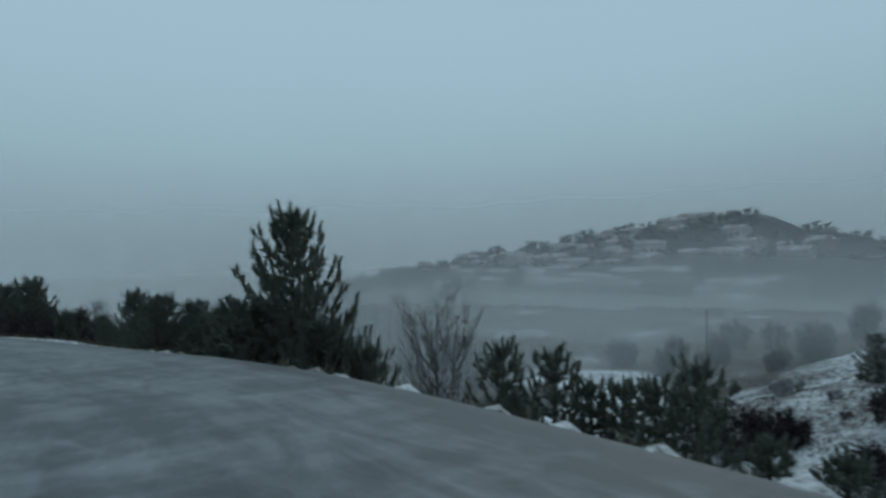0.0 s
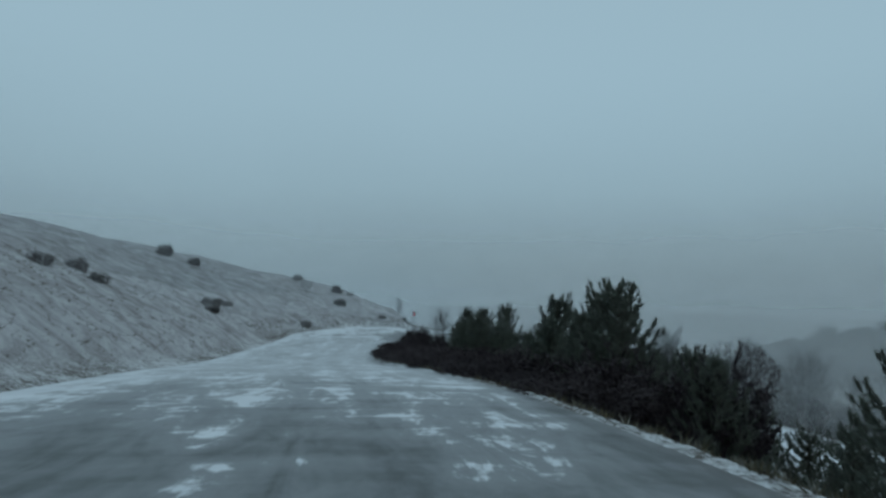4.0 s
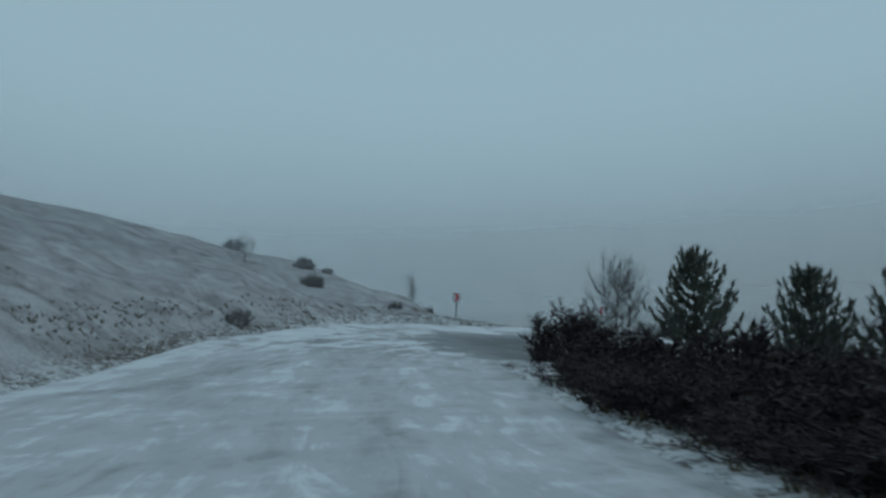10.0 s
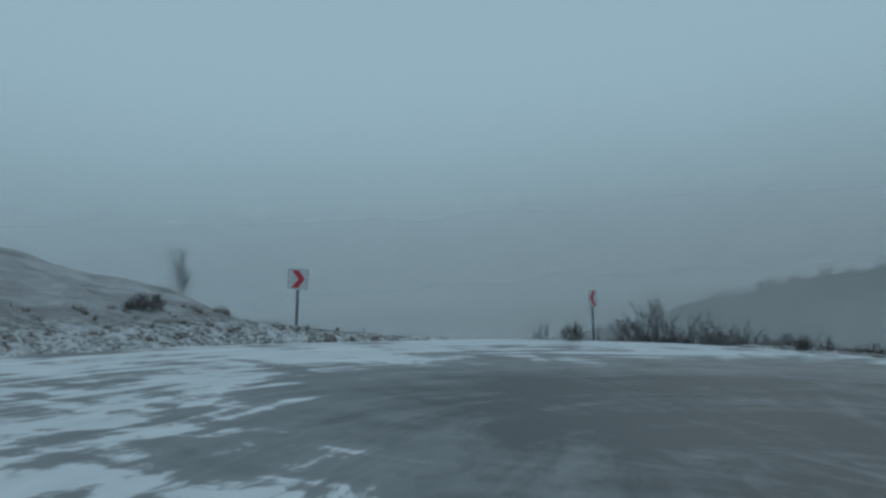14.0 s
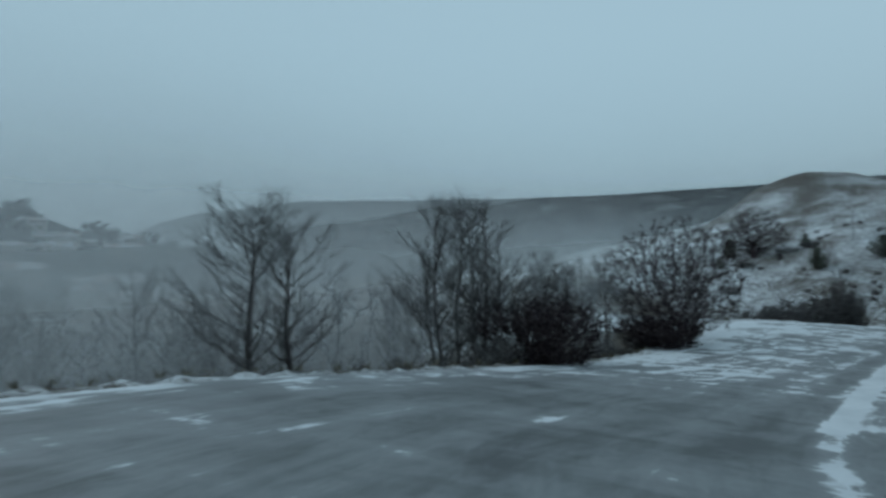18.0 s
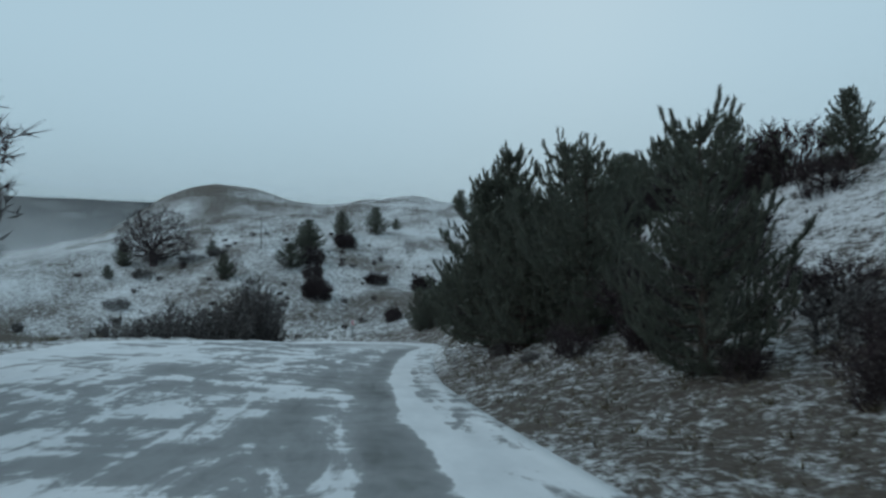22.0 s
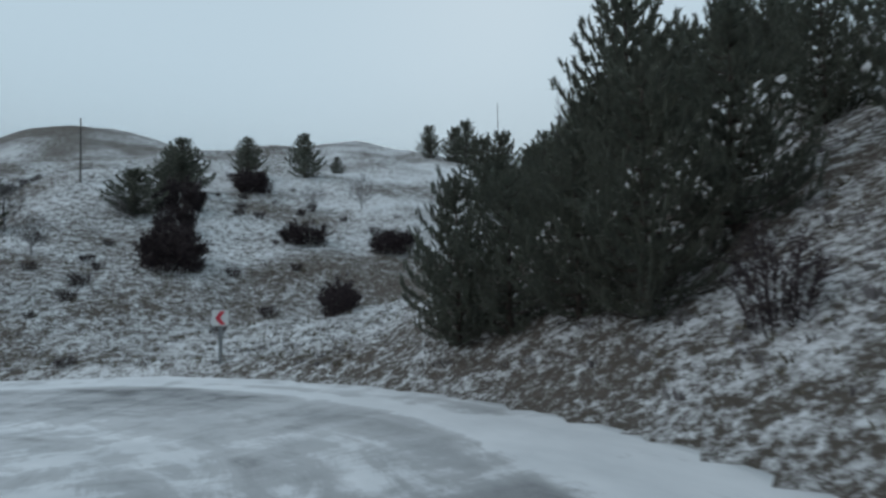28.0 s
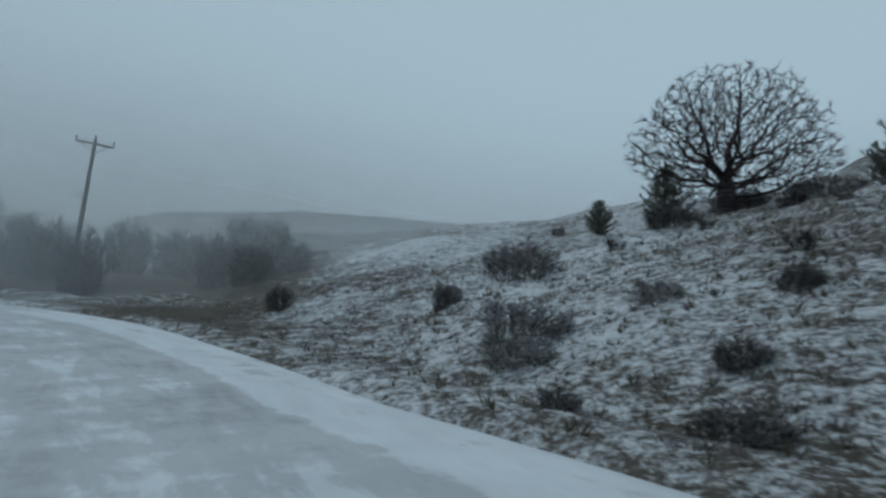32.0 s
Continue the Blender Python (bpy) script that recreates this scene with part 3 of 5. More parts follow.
def mist_sheet(reach, share):
    """A thin sheet imitating fog haze all round the place, its foot in the valley, thinning upwards."""
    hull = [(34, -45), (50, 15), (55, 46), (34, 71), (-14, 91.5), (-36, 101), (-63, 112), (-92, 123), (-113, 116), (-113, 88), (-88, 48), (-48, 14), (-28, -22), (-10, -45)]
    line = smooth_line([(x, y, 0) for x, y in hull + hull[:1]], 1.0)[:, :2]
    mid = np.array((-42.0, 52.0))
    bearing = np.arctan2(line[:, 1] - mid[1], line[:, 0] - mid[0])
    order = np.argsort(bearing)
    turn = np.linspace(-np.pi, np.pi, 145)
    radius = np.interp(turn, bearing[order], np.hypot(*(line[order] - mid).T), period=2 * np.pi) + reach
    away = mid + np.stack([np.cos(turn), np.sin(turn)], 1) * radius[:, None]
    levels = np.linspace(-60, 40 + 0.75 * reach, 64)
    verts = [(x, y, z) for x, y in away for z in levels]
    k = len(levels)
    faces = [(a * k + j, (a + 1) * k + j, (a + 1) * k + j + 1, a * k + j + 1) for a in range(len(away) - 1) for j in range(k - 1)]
    m = Mat("mist_sheet", 1.0, 0.0)
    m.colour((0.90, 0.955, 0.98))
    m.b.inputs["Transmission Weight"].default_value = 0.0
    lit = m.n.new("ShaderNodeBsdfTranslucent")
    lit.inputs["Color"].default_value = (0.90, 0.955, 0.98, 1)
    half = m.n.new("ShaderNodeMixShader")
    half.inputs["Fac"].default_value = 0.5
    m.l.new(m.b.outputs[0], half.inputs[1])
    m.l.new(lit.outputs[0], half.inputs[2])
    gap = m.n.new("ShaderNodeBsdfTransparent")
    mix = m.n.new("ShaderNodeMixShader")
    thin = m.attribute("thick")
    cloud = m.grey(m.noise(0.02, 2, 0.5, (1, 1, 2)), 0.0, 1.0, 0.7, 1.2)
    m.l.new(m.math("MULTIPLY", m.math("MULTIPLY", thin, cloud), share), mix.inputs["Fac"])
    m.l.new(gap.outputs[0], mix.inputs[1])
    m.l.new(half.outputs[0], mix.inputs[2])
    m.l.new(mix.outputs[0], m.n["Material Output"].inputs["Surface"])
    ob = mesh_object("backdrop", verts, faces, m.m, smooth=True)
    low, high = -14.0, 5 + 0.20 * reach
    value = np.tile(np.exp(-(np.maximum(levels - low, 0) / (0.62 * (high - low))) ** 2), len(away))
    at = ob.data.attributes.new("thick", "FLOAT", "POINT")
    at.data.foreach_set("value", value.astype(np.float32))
    return tagged(ob, "thin pale sheet imitating winter fog over the valley", "fog", kind="structure")


# nested see-through sheets that lay haze over whatever stands behind them
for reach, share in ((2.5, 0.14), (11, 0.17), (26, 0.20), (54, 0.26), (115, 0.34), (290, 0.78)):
    mist_sheet(reach, share)

# ---------------------------------------------------------------- plants
def part(name, verts, faces, material, parent, label="", smooth=False):
    ob = mesh_object(name, verts, faces, material, parent, smooth)
    if label:
        ob["label"] = label
    return ob


class Shape:
    """Vertices and faces gathered for one mesh."""

    def __init__(self):
        self.v, self.f = [], []

    def tube(self, pts, radii, sides=5):
        base = len(self.v)
        pts = [Vector(p) for p in pts]
        for j, p in enumerate(pts):
            t = (pts[min(j + 1, len(pts) - 1)] - pts[max(j - 1, 0)]).normalized()
            a = t.cross(Vector((0.31, 0.17, 0.93)) if abs(t.z) < 0.9 else Vector((1, 0.1, 0))).normalized()
            b = t.cross(a)
            for s in range(sides):
                an = 2 * math.pi * s / sides
                self.v.append(tuple(p + (a * math.cos(an) + b * math.sin(an)) * radii[j]))
        for j in range(len(pts) - 1):
            for s in range(sides):
                s2 = (s + 1) % sides
                self.f.append((base + j * sides + s, base + j * sides + s2, base + (j + 1) * sides + s2, base + (j + 1) * sides + s))
        self.f.append(tuple(base + (len(pts) - 1) * sides + s for s in range(sides)))

    def blade(self, p, q, width, r):
        """A thin three-sided spike from p to q."""
        p, q = Vector(p), Vector(q)
        t = (q - p).normalized()
        a = t.orthogonal().normalized()
        a.rotate(Matrix.Rotation(r.uniform(0, 6.28), 3, t))
        b = t.cross(a)
        base = len(self.v)
        self.v += [tuple(p + a * width), tuple(p - a * width * 0.5 + b * width * 0.87), tuple(p - a * width * 0.5 - b * width * 0.87), tuple(q)]
        self.f += [(base, base + 1, base + 3), (base + 1, base + 2, base + 3), (base + 2, base, base + 3)]


    def needle(self, p, q, width, r):
        """A bunch of needles: one narrow leaf from p to q."""
        t = (q - p).normalized()
        a = t.orthogonal()
        a.rotate(Matrix.Rotation(r.uniform(0, 6.28), 3, t))
        a.normalize()
        base = len(self.v)
        self.v += [tuple(p - a * width), tuple(p + a * width), tuple(q)]
        self.f.append((base, base + 1, base + 2))


def brush(sh, p, q, radius, r, count, thick=0.20):
    """Needles standing out round a shoot from p to q, like a bottle brush."""
    p, q = Vector(p), Vector(q)
    t = (q - p).normalized()
    a = t.orthogonal().normalized()
    b = t.cross(a)
    for k in range(count):
        f = (k + r.random()) / count
        an = r.uniform(0, 6.283)
        out = (a * math.cos(an) + b * math.sin(an)) * radius * r.uniform(0.75, 1.1) + t * radius * r.uniform(0.7, 1.3)
        s = p.lerp(q, f)
        sh.needle(s, s + out, radius * thick, r)


def candle(sh, p, q, radius, r, count):
    """A shoot thick with needles, rounded at its tip, from p to q."""
    p, q = Vector(p), Vector(q)
    sh.tube([p, p.lerp(q, 0.3), p.lerp(q, 0.75), q], [radius * 0.20, radius * 0.42, radius * 0.38, radius * 0.10], 4)
    t = (q - p).normalized()
    a = t.orthogonal().normalized()
    b = t.cross(a)
    for k in range(count):
        an = r.uniform(0, 6.283)
        out = (a * math.cos(an) + b * math.sin(an)) * radius * r.uniform(0.8, 1.2) + t * radius * r.uniform(0.6, 1.3)
        s = p.lerp(q, (k + r.random()) / count)
        sh.needle(s, s + out, radius * 0.13, r)


def pine(seed, height=8.0, spread=0.34, skirt=0.06, dense=1.0, up=1.0, fine=1.0, taper=0.9, girth=0.0185):
    """Austrian pine: a straight trunk and whorls of limbs that sweep up and end in thick upright candles."""
    r = random.Random(seed)
    tree = new("pine_tree")
    trunk = Shape()
    lean = (r.uniform(-0.02, 0.02), r.uniform(-0.02, 0.02))
    at = lambda z: Vector((lean[0] * z + 0.04 * math.sin(z * 0.9 + seed), lean[1] * z + 0.04 * math.cos(z * 0.8), z))
    trunk.tube([at(z) for z in np.linspace(-0.5, height * 0.97, 10)], [0.022 * height * (1 - 0.92 * k / 9) + 0.01 for k in range(10)], 8)
    part("trunk", trunk.v, trunk.f, MAT["bark"], tree, smooth=True)
    limbs, crown = Shape(), Shape()
    bulk = girth * height
    z = height * skirt
    while z < height * 0.95:
        f = z / height
        n = r.randint(5, 7) if f < 0.55 else r.randint(4, 5) if f < 0.88 else 3
        reach = height * spread * (min(1.0, (f + 0.05) / 0.22) ** 0.6) * (1 - f) ** taper + 0.12
        a0 = r.uniform(0, 6.28)
        for k in range(n):
            an = a0 + 6.283 * k / n + r.uniform(-0.35, 0.35)
            ln = reach * r.uniform(0.60, 1.25)
            dx, dy = math.cos(an), math.sin(an)
            rise = up * (0.30 + 0.85 * f) * ln
            p0 = at(z)
            pts = [p0 + Vector((dx * ln * g, dy * ln * g, rise * (g ** 1.8) - 0.08 * ln * math.sin(3.14 * g))) for g in (0, 0.3, 0.6, 0.85, 1.0)]
            tip = pts[-1] + Vector((dx * 0.30, dy * 0.30, 1.0)) * height * r.uniform(0.035, 0.062)
            limbs.tube(pts, [0.0066 * height * (1 - f) + 0.012, 0.022, 0.016, 0.012, 0.01], 4)
            # old growth close to the trunk
            brush(crown, pts[0], pts[3], bulk * 2.2, r, int((8 + 4 * ln) * fine), 0.34)
            candle(crown, pts[3], pts[4] + Vector((0, 0, 0.02)), bulk * 1.05, r, int(10 * fine))
            candle(crown, pts[4], tip, bulk, r, int(20 * fine))
            # side shoots, bending up to candles of their own
            m = max(2, int(ln * 2.3 * dense * 9.0 / height))
            for s in range(m):
                g = 0.30 + 0.68 * (s + r.random()) / m
                j = min(int(g * 4), 3)
                base = pts[j].lerp(pts[j + 1], g * 4 - j)
                side = (1 if s % 2 else -1) * r.uniform(0.5, 1.3)
                out = Vector((dx - dy * side, dy + dx * side, 0)).normalized()
                l2 = height * r.uniform(0.034, 0.056) * (0.75 + 0.5 * (1 - f))
                knee = base + out * l2 * r.uniform(0.7, 1.0) + Vector((0, 0, l2 * 0.45))
                end = knee + out * l2 * r.uniform(0.1, 0.6) + Vector((0, 0, l2 * r.uniform(0.5, 1.1)))
                brush(crown, base.lerp(knee, 0.25), knee, bulk, r, int(8 * fine), 0.16)
                candle(crown, knee, end, bulk * 0.95, r, int(16 * fine))
        z += height * r.uniform(0.048, 0.068) + 0.04
    # the leader and the candles round it
    for k in range(5):
        an = 6.283 * k / 5
        p = at(height * 0.91)
        candle(crown, p, p + Vector((math.cos(an) * 0.035, math.sin(an) * 0.035, 0.06)) * height, bulk * 0.85, r, int(16 * fine))
    candle(crown, at(height * 0.88), at(height * 1.0), bulk, r, int(24 * fine))
    part("wood", limbs.v, limbs.f, MAT["bark"], tree)
    part("crown", crown.v, crown.f, MAT["needles"], tree)
    tree.location = (0, 0, -500)
    return tree


def bare_tree(seed, height=6.0, width=4.5, clear=0.2, habit="round", points=600, step=0.24, girth=0.02, twig=MAT["twigs"], bark=MAT["frosted"], name="bare_tree", fork=1.0, fade=0.44):
    """Leafless tree: limbs that wander out from the trunk until they fill the crown, with fine twigs at their ends."""
    r = np.random.RandomState(seed)
    z0, half = clear * height, width / 2
    goal = []
    while len(goal) < points:
        x, y, f = r.uniform(-1, 1), r.uniform(-1, 1), r.uniform(0, 1)
        d = math.hypot(x, y)
        if habit == "dome":
            edge = math.sqrt(max(0.0, 1 - ((f - 0.30) / 0.70) ** 2)) if f > 0.30 else math.sqrt(max(0.0, 1 - ((0.30 - f) / 0.36) ** 2))
        elif habit == "vase":
            edge = (0.22 + 0.78 * min(1.0, f / 0.6)) * math.sqrt(max(0.0, 1 - max(0.0, (f - 0.5) / 0.5) ** 2))
        else:
            edge = math.sqrt(max(0.0, 1 - (2 * f - 0.95) ** 2))
        edge *= 1 + 0.14 * math.sin(3 * math.atan2(y, x) + seed) + 0.10 * math.sin(7 * f + seed)
        if d < edge and r.uniform() < (1.0 if habit == "vase" else 0.35) + 0.65 * (d / max(edge, 1e-6)) ** 2:
            goal.append((x * half, y * half, z0 * 0.85 + f * (height - z0 * 0.85)))
    goal = np.array(goal)
    lean = r.uniform(-0.10, 0.10, 2)
    stem = int((z0 + 0.12 * height) / step) + 2
    pos = [np.array((lean[0] * k * step + 0.05 * math.sin(k * 0.8), lean[1] * k * step + 0.05 * math.cos(k * 0.7), k * step - 0.3)) for k in range(stem)]
    par = [k - 1 for k in range(stem)]
    near = np.full(len(goal), 1e9)
    who = np.zeros(len(goal), int)
    fresh, alive = list(range(stem)), np.ones(len(goal), bool)
    for _ in range(90):
        for k in fresh:
            d = np.linalg.norm(goal - pos[k], axis=1)
            closer = d < near
            near[closer], who[closer] = d[closer], k
        alive &= near > step * 1.3
        if not alive.any():
            break
        pull = {}
        for g in np.nonzero(alive)[0]:
            pull.setdefault(who[g], []).append((goal[g] - pos[who[g]]) / near[g])
        fresh = []
        for k, ways in pull.items():
            w = np.mean(ways, 0) + r.normal(0, (0.10 if habit == "vase" else 0.22) * fork, 3) + (0, 0, 0.75 if habit == "vase" else 0)
            if par[k] >= 0:
                w = w + 0.35 * (pos[k] - pos[par[k]]) / step
            w /= np.linalg.norm(w) + 1e-9
            pos.append(pos[k] + w * step)
            par.append(k)
            fresh.append(len(pos) - 1)
    n = len(pos)
    load, tips = np.zeros(n), np.ones(n, bool)
    for k in range(n - 1, 0, -1):
        load[k] = load[k] if load[k] > 0 else 1.0
        load[par[k]] += load[k]
        tips[par[k]] = False
    rad = height * girth * (load / load.max()) ** fade
    trunk, limbs, twigs = Shape(), Shape(), Shape()
    rr = random.Random(seed)
    for k in range(1, n):
        thick = load[k] / load.max()
        sh, sides = (trunk, 7) if thick > 0.45 else (limbs, 4) if thick > 0.012 else (twigs, 3)
        sh.tube([pos[par[k]], pos[k]], [min(rad[par[k]], rad[k] * 1.5), rad[k]], sides)
    for k in np.nonzero(tips | (load < (2 if habit == "vase" else 4)))[0]:
        if par[k] < 0:
            continue
        a, b = Vector(pos[par[k]]), Vector(pos[k])
        for _ in range(2 if habit == "vase" else 4):
            c = a.lerp(b, rr.uniform(0.2, 1.0))
            e = c + ((b - a) * 0.9 + Vector((rr.uniform(-1, 1), rr.uniform(-1, 1), rr.uniform(-0.5, 1))) * step * 0.9) * rr.uniform(0.8, 1.6)
            twigs.needle(c, e, 0.0016 * height + 0.004, rr)
    tree = new(name)
    part("trunk", trunk.v, trunk.f, bark, tree, smooth=True)
    part("wood", limbs.v, limbs.f, bark, tree)
    part("crown", twigs.v, twigs.f, twig, tree)
    tree.location = (0, 0, -500)
    return tree


def fan_tree(seed, height=7.0, stems=1, spread=0.05, crown=0.36):
    """Leafless tree with upright stems and long branches that sweep up from them into a feathery crown."""
    r = random.Random(seed)
    trunk, limbs, twigs = Shape(), Shape(), Shape()
    for s in range(stems):
        an = 6.283 * s / stems + r.uniform(-0.5, 0.5)
        out = Vector((math.cos(an), math.sin(an), 0)) * (spread if stems > 1 else 0.03) * height
        top = height * r.uniform(0.84, 1.0)
        pts = [out * (0.25 + 0.75 * (k / 9) ** 0.8) + Vector((0.05 * math.sin(k + seed), 0.05 * math.cos(k * 1.3), -0.4 + (top + 0.4) * k / 9)) for k in range(10)]
        trunk.tube(pts, [0.0165 * height * (1 - 0.93 * k / 9) / math.sqrt(stems) + 0.005 for k in range(10)], 7)
        for b in range(int(50 / math.sqrt(stems))):
            f = r.uniform(0.22, 0.97)
            j = min(int(f * 9), 8)
            p = pts[j].lerp(pts[j + 1], f * 9 - j)
            a2 = r.uniform(0, 6.283)
            side = Vector((math.cos(a2), math.sin(a2), 0))
            ln = height * crown * r.uniform(0.75, 1.2) * (1.25 - f) * (0.6 + min(1.0, f * 2.2) * 0.55) / (1.0 if stems == 1 else 1.35) + 0.3
            way = (side * 0.85 + Vector((0, 0, 0.75))).normalized()
            mid = p + way * ln * 0.5
            end = mid + (way * 0.8 + Vector((r.uniform(-0.2, 0.2), r.uniform(-0.2, 0.2), 0.55))).normalized() * ln * 0.55
            limbs.tube([p, mid, end], [0.005 * height * (1 - f) + 0.010, 0.012, 0.005], 3)
            for _ in range(8):
                g = r.uniform(0.15, 1.0)
                c = p.lerp(mid, g * 2) if g < 0.5 else mid.lerp(end, g * 2 - 1)
                e = c + (way + Vector((r.uniform(-0.9, 0.9), r.uniform(-0.9, 0.9), r.uniform(0, 0.7)))).normalized() * height * r.uniform(0.05, 0.12)
                twigs.needle(c, e, 0.009, r)
                for _ in range(4):
                    q = c.lerp(e, r.uniform(0.2, 1.0))
                    twigs.needle(q, q + (way + Vector((r.uniform(-1, 1), r.uniform(-1, 1), r.uniform(0, 0.8)))).normalized() * height * r.uniform(0.03, 0.07), 0.006, r)
    tree = new("fan_tree")
    part("trunk", trunk.v, trunk.f, MAT["dim"], tree, smooth=True)
    part("wood", limbs.v, limbs.f, MAT["dim"], tree)
    part("crown", twigs.v, twigs.f, MAT["dim"], tree)
    tree.location = (0, 0, -500)
    return tree


def shrub(seed, height=1.6, width=2.2, stems=60, material=MAT["thicket"], name="shrub", upright=0.5, thick=1.0, splay=0.26):
    """Leafless thicket: many thin forked stems from one root."""
    r = random.Random(seed)
    ob = new(name)
    wood, twigs = Shape(), Shape()
    for k in range(stems):
        an, out = r.uniform(0, 6.283), math.sqrt(r.random())
        tip = Vector((math.cos(an) * out * width / 2, math.sin(an) * out * width / 2, height * r.uniform(0.6, 1.0) * math.sqrt(1 - (0.90 - 0.5 * upright) * out * out)))
        root = Vector((math.cos(an) * out * width * splay, math.sin(an) * out * width * splay, -0.2))
        mid = root.lerp(tip, 0.5) + Vector((r.uniform(-0.1, 0.1), r.uniform(-0.1, 0.1), 0.12 * height))
        wood.tube([root, mid, tip], [0.008 + 0.003 * height, 0.009, 0.004], 3)
        for s in range(11):
            g = r.uniform(0.03, 1)
            b = root.lerp(mid, g * 2) if g < 0.5 else mid.lerp(tip, g * 2 - 1)
            e = b + Vector((r.uniform(-1, 1) + math.cos(an) * 0.5, r.uniform(-1, 1) + math.sin(an) * 0.5, r.uniform(0.1, 1.3))) * 0.24 * math.sqrt(height)
            twigs.needle(b, e, (0.012 + 0.003 * height) * thick, r)
            for _ in range(4):
                c = b.lerp(e, r.uniform(0.3, 0.9))
                twigs.needle(c, c + Vector((r.uniform(-1, 1), r.uniform(-1, 1), r.uniform(-0.1, 1))) * 0.16 * math.sqrt(height), (0.009 + 0.002 * height) * thick, r)
    part("wood", wood.v, wood.f, material, ob)
    part("crown", twigs.v, twigs.f, material, ob)
    ob.location = (0, 0, -500)
    return ob


def ground_z(x, y):
    return float(heights(np.array([(x, y)]))[0][0])


PROTOS = []


def proto(ob, height):
    PROTOS.append(ob)
    return ob, height


def plant(kind, x, y, top=None, tall=None, wide=None, label="", category="tree", group="", sink=0.12):
    """Sets a copy of a plant on the ground, grown to a top level or to a height."""
    ob, height = kind
    r = random.Random(int(x * 131 + y * 17))
    z = ground_z(x, y)
    size = ((top - z) if top is not None else tall) / height
    size = max(size, 0.12)
    wide = size * r.uniform(0.86, 1.02) * (0.90 if size * height > 8 else 1.0) if wide is None else wide
    m = pose(x, y, z - sink, 0, 0, r.uniform(0, 360)) @ Matrix.Diagonal((wide, wide, size, 1))
    return tagged(copy_thing(ob, m), label, category, group)


def mass(name, picks, label, category="bush"):
    """Many small plants that nobody could count, joined into one mesh; picks: plant, x, y, height."""
    verts, faces, base = [], [], 0
    ground_level = heights(np.array([(p[1], p[2]) for p in picks]))[0]
    for (kind, x, y, tall), z in zip(picks, ground_level):
        size = tall / kind[1]
        turn = (x * 37.0 + y * 11.0) % 6.283
        c, s = math.cos(turn) * size, math.sin(turn) * size
        for child in kind[0].children:
            me = child.data
            v = np.empty(len(me.vertices) * 3, np.float32)
            me.vertices.foreach_get("co", v)
            v = v.reshape(-1, 3)
            verts.append(np.column_stack([x + c * v[:, 0] - s * v[:, 1], y + s * v[:, 0] + c * v[:, 1], z - 0.1 + size * v[:, 2]]))
            faces += [tuple(k + base for k in f.vertices) for f in me.polygons]
            base += len(v)
    ob = mesh_object(name, np.vstack(verts).tolist(), faces, picks[0][0][0].children[0].data.materials[0])
    return tagged(ob, label, category, kind="stuff")

# ---------------------------------------------------------------- planting
rich = [proto(pine(11, 9.0, 0.42, 0.03, 1.45, 1.0, 1.5, 0.85, 0.0150), 9.0), proto(pine(12, 9.0, 0.44, 0.04, 1.45, 1.0, 1.5, 1.0, 0.0150), 9.0), proto(pine(13, 9.0, 0.38, 0.02, 1.5, 1.0, 1.5, 0.66, 0.0150), 9.0)]
mid = [proto(pine(21, 9.0, 0.42, 0.03, 1.0, 1.0, 1.0, 0.9, 0.0205), 9.0), proto(pine(22, 9.0, 0.44, 0.04, 1.0, 1.0, 1.0, 1.05, 0.0205), 9.0), proto(pine(23, 9.0, 0.38, 0.02, 1.0, 1.0, 1.0, 0.7, 0.0205), 9.0)]
tall_pine = proto(pine(17, 9.0, 0.31, 0.16, 1.45, 1.0, 1.5, 1.0, 0.0150), 9.0)
light = [proto(pine(14, 7.0, 0.36, 0.03, 0.8, 1.0, 0.6, 1.0), 7.0), proto(pine(15, 7.0, 0.32, 0.05, 0.8, 1.0, 0.6, 1.0), 7.0)]
PINE_LABEL = "dark green pine with upturned shoots on the snowy bank"

# below the first stretch, seen over the edge of the road
for x, y, top in [(-21.5, 29.9, -1.4), (-18.8, 27.8, -1.6), (-10.9, 24.6, -3.4), (-38.3, 44.6, -0.7), (-37.0, 43.2, -0.5), (-43.1, 49.7, -1.0), (-21.1, 28.0, -1.5), (-19.8, 29.8, -1.8), (-25.8, 31.9, -2.7), (-26.5, 37.6, -1.4), (-32.0, 39.3, -2.8), (-40.3, 46.8, -1.7), (-34.9, 46.1, -3.1), (-42.8, 48.6, -2.1), (-46.6, 55.0, -2.2), (-52.5, 64.7, -4.2), (-47.8, 58.2, -3.5), (-41.2, 53.0, -3.1), (-54.6, 66.4, -5.3), (-57.5, 68.2, -4.6), (-61.5, 71.5, -3.7), (-66.9, 80.7, -2.0), (-68.0, 77.6, -2.6), (-66.5, 72.4, -3.7), (-72.7, 80.4, -4.6), (-75.5, 83.3, -4.2), (-70.5, 79.5, -3.7), (-64.0, 71.5, -3.0), (-81.5, 93.0, -2.7)]:
    k = int(abs(x * 7 + y)) % 3
    plant(mid[k], x, y, top, label=PINE_LABEL, group="pines below the upper road")
for x, y, top in [(-3.8, 15.3, -2.3), (-2.3, 14.4, -2.7), (-1.1, 14.3, -3.6), (-0.4, 13.3, -3.4), (-0.1, 11.3, -3.2), (0.5, 10.3, -2.3), (2.6, 10.2, -4.5), (4.4, 9.8, -4.8)]:
    plant(light[int(x * 3) % 2], x, y, top - 0.25, wide=1.12, label="young dark pine just below the verge of the road", group="young pines below the bend")
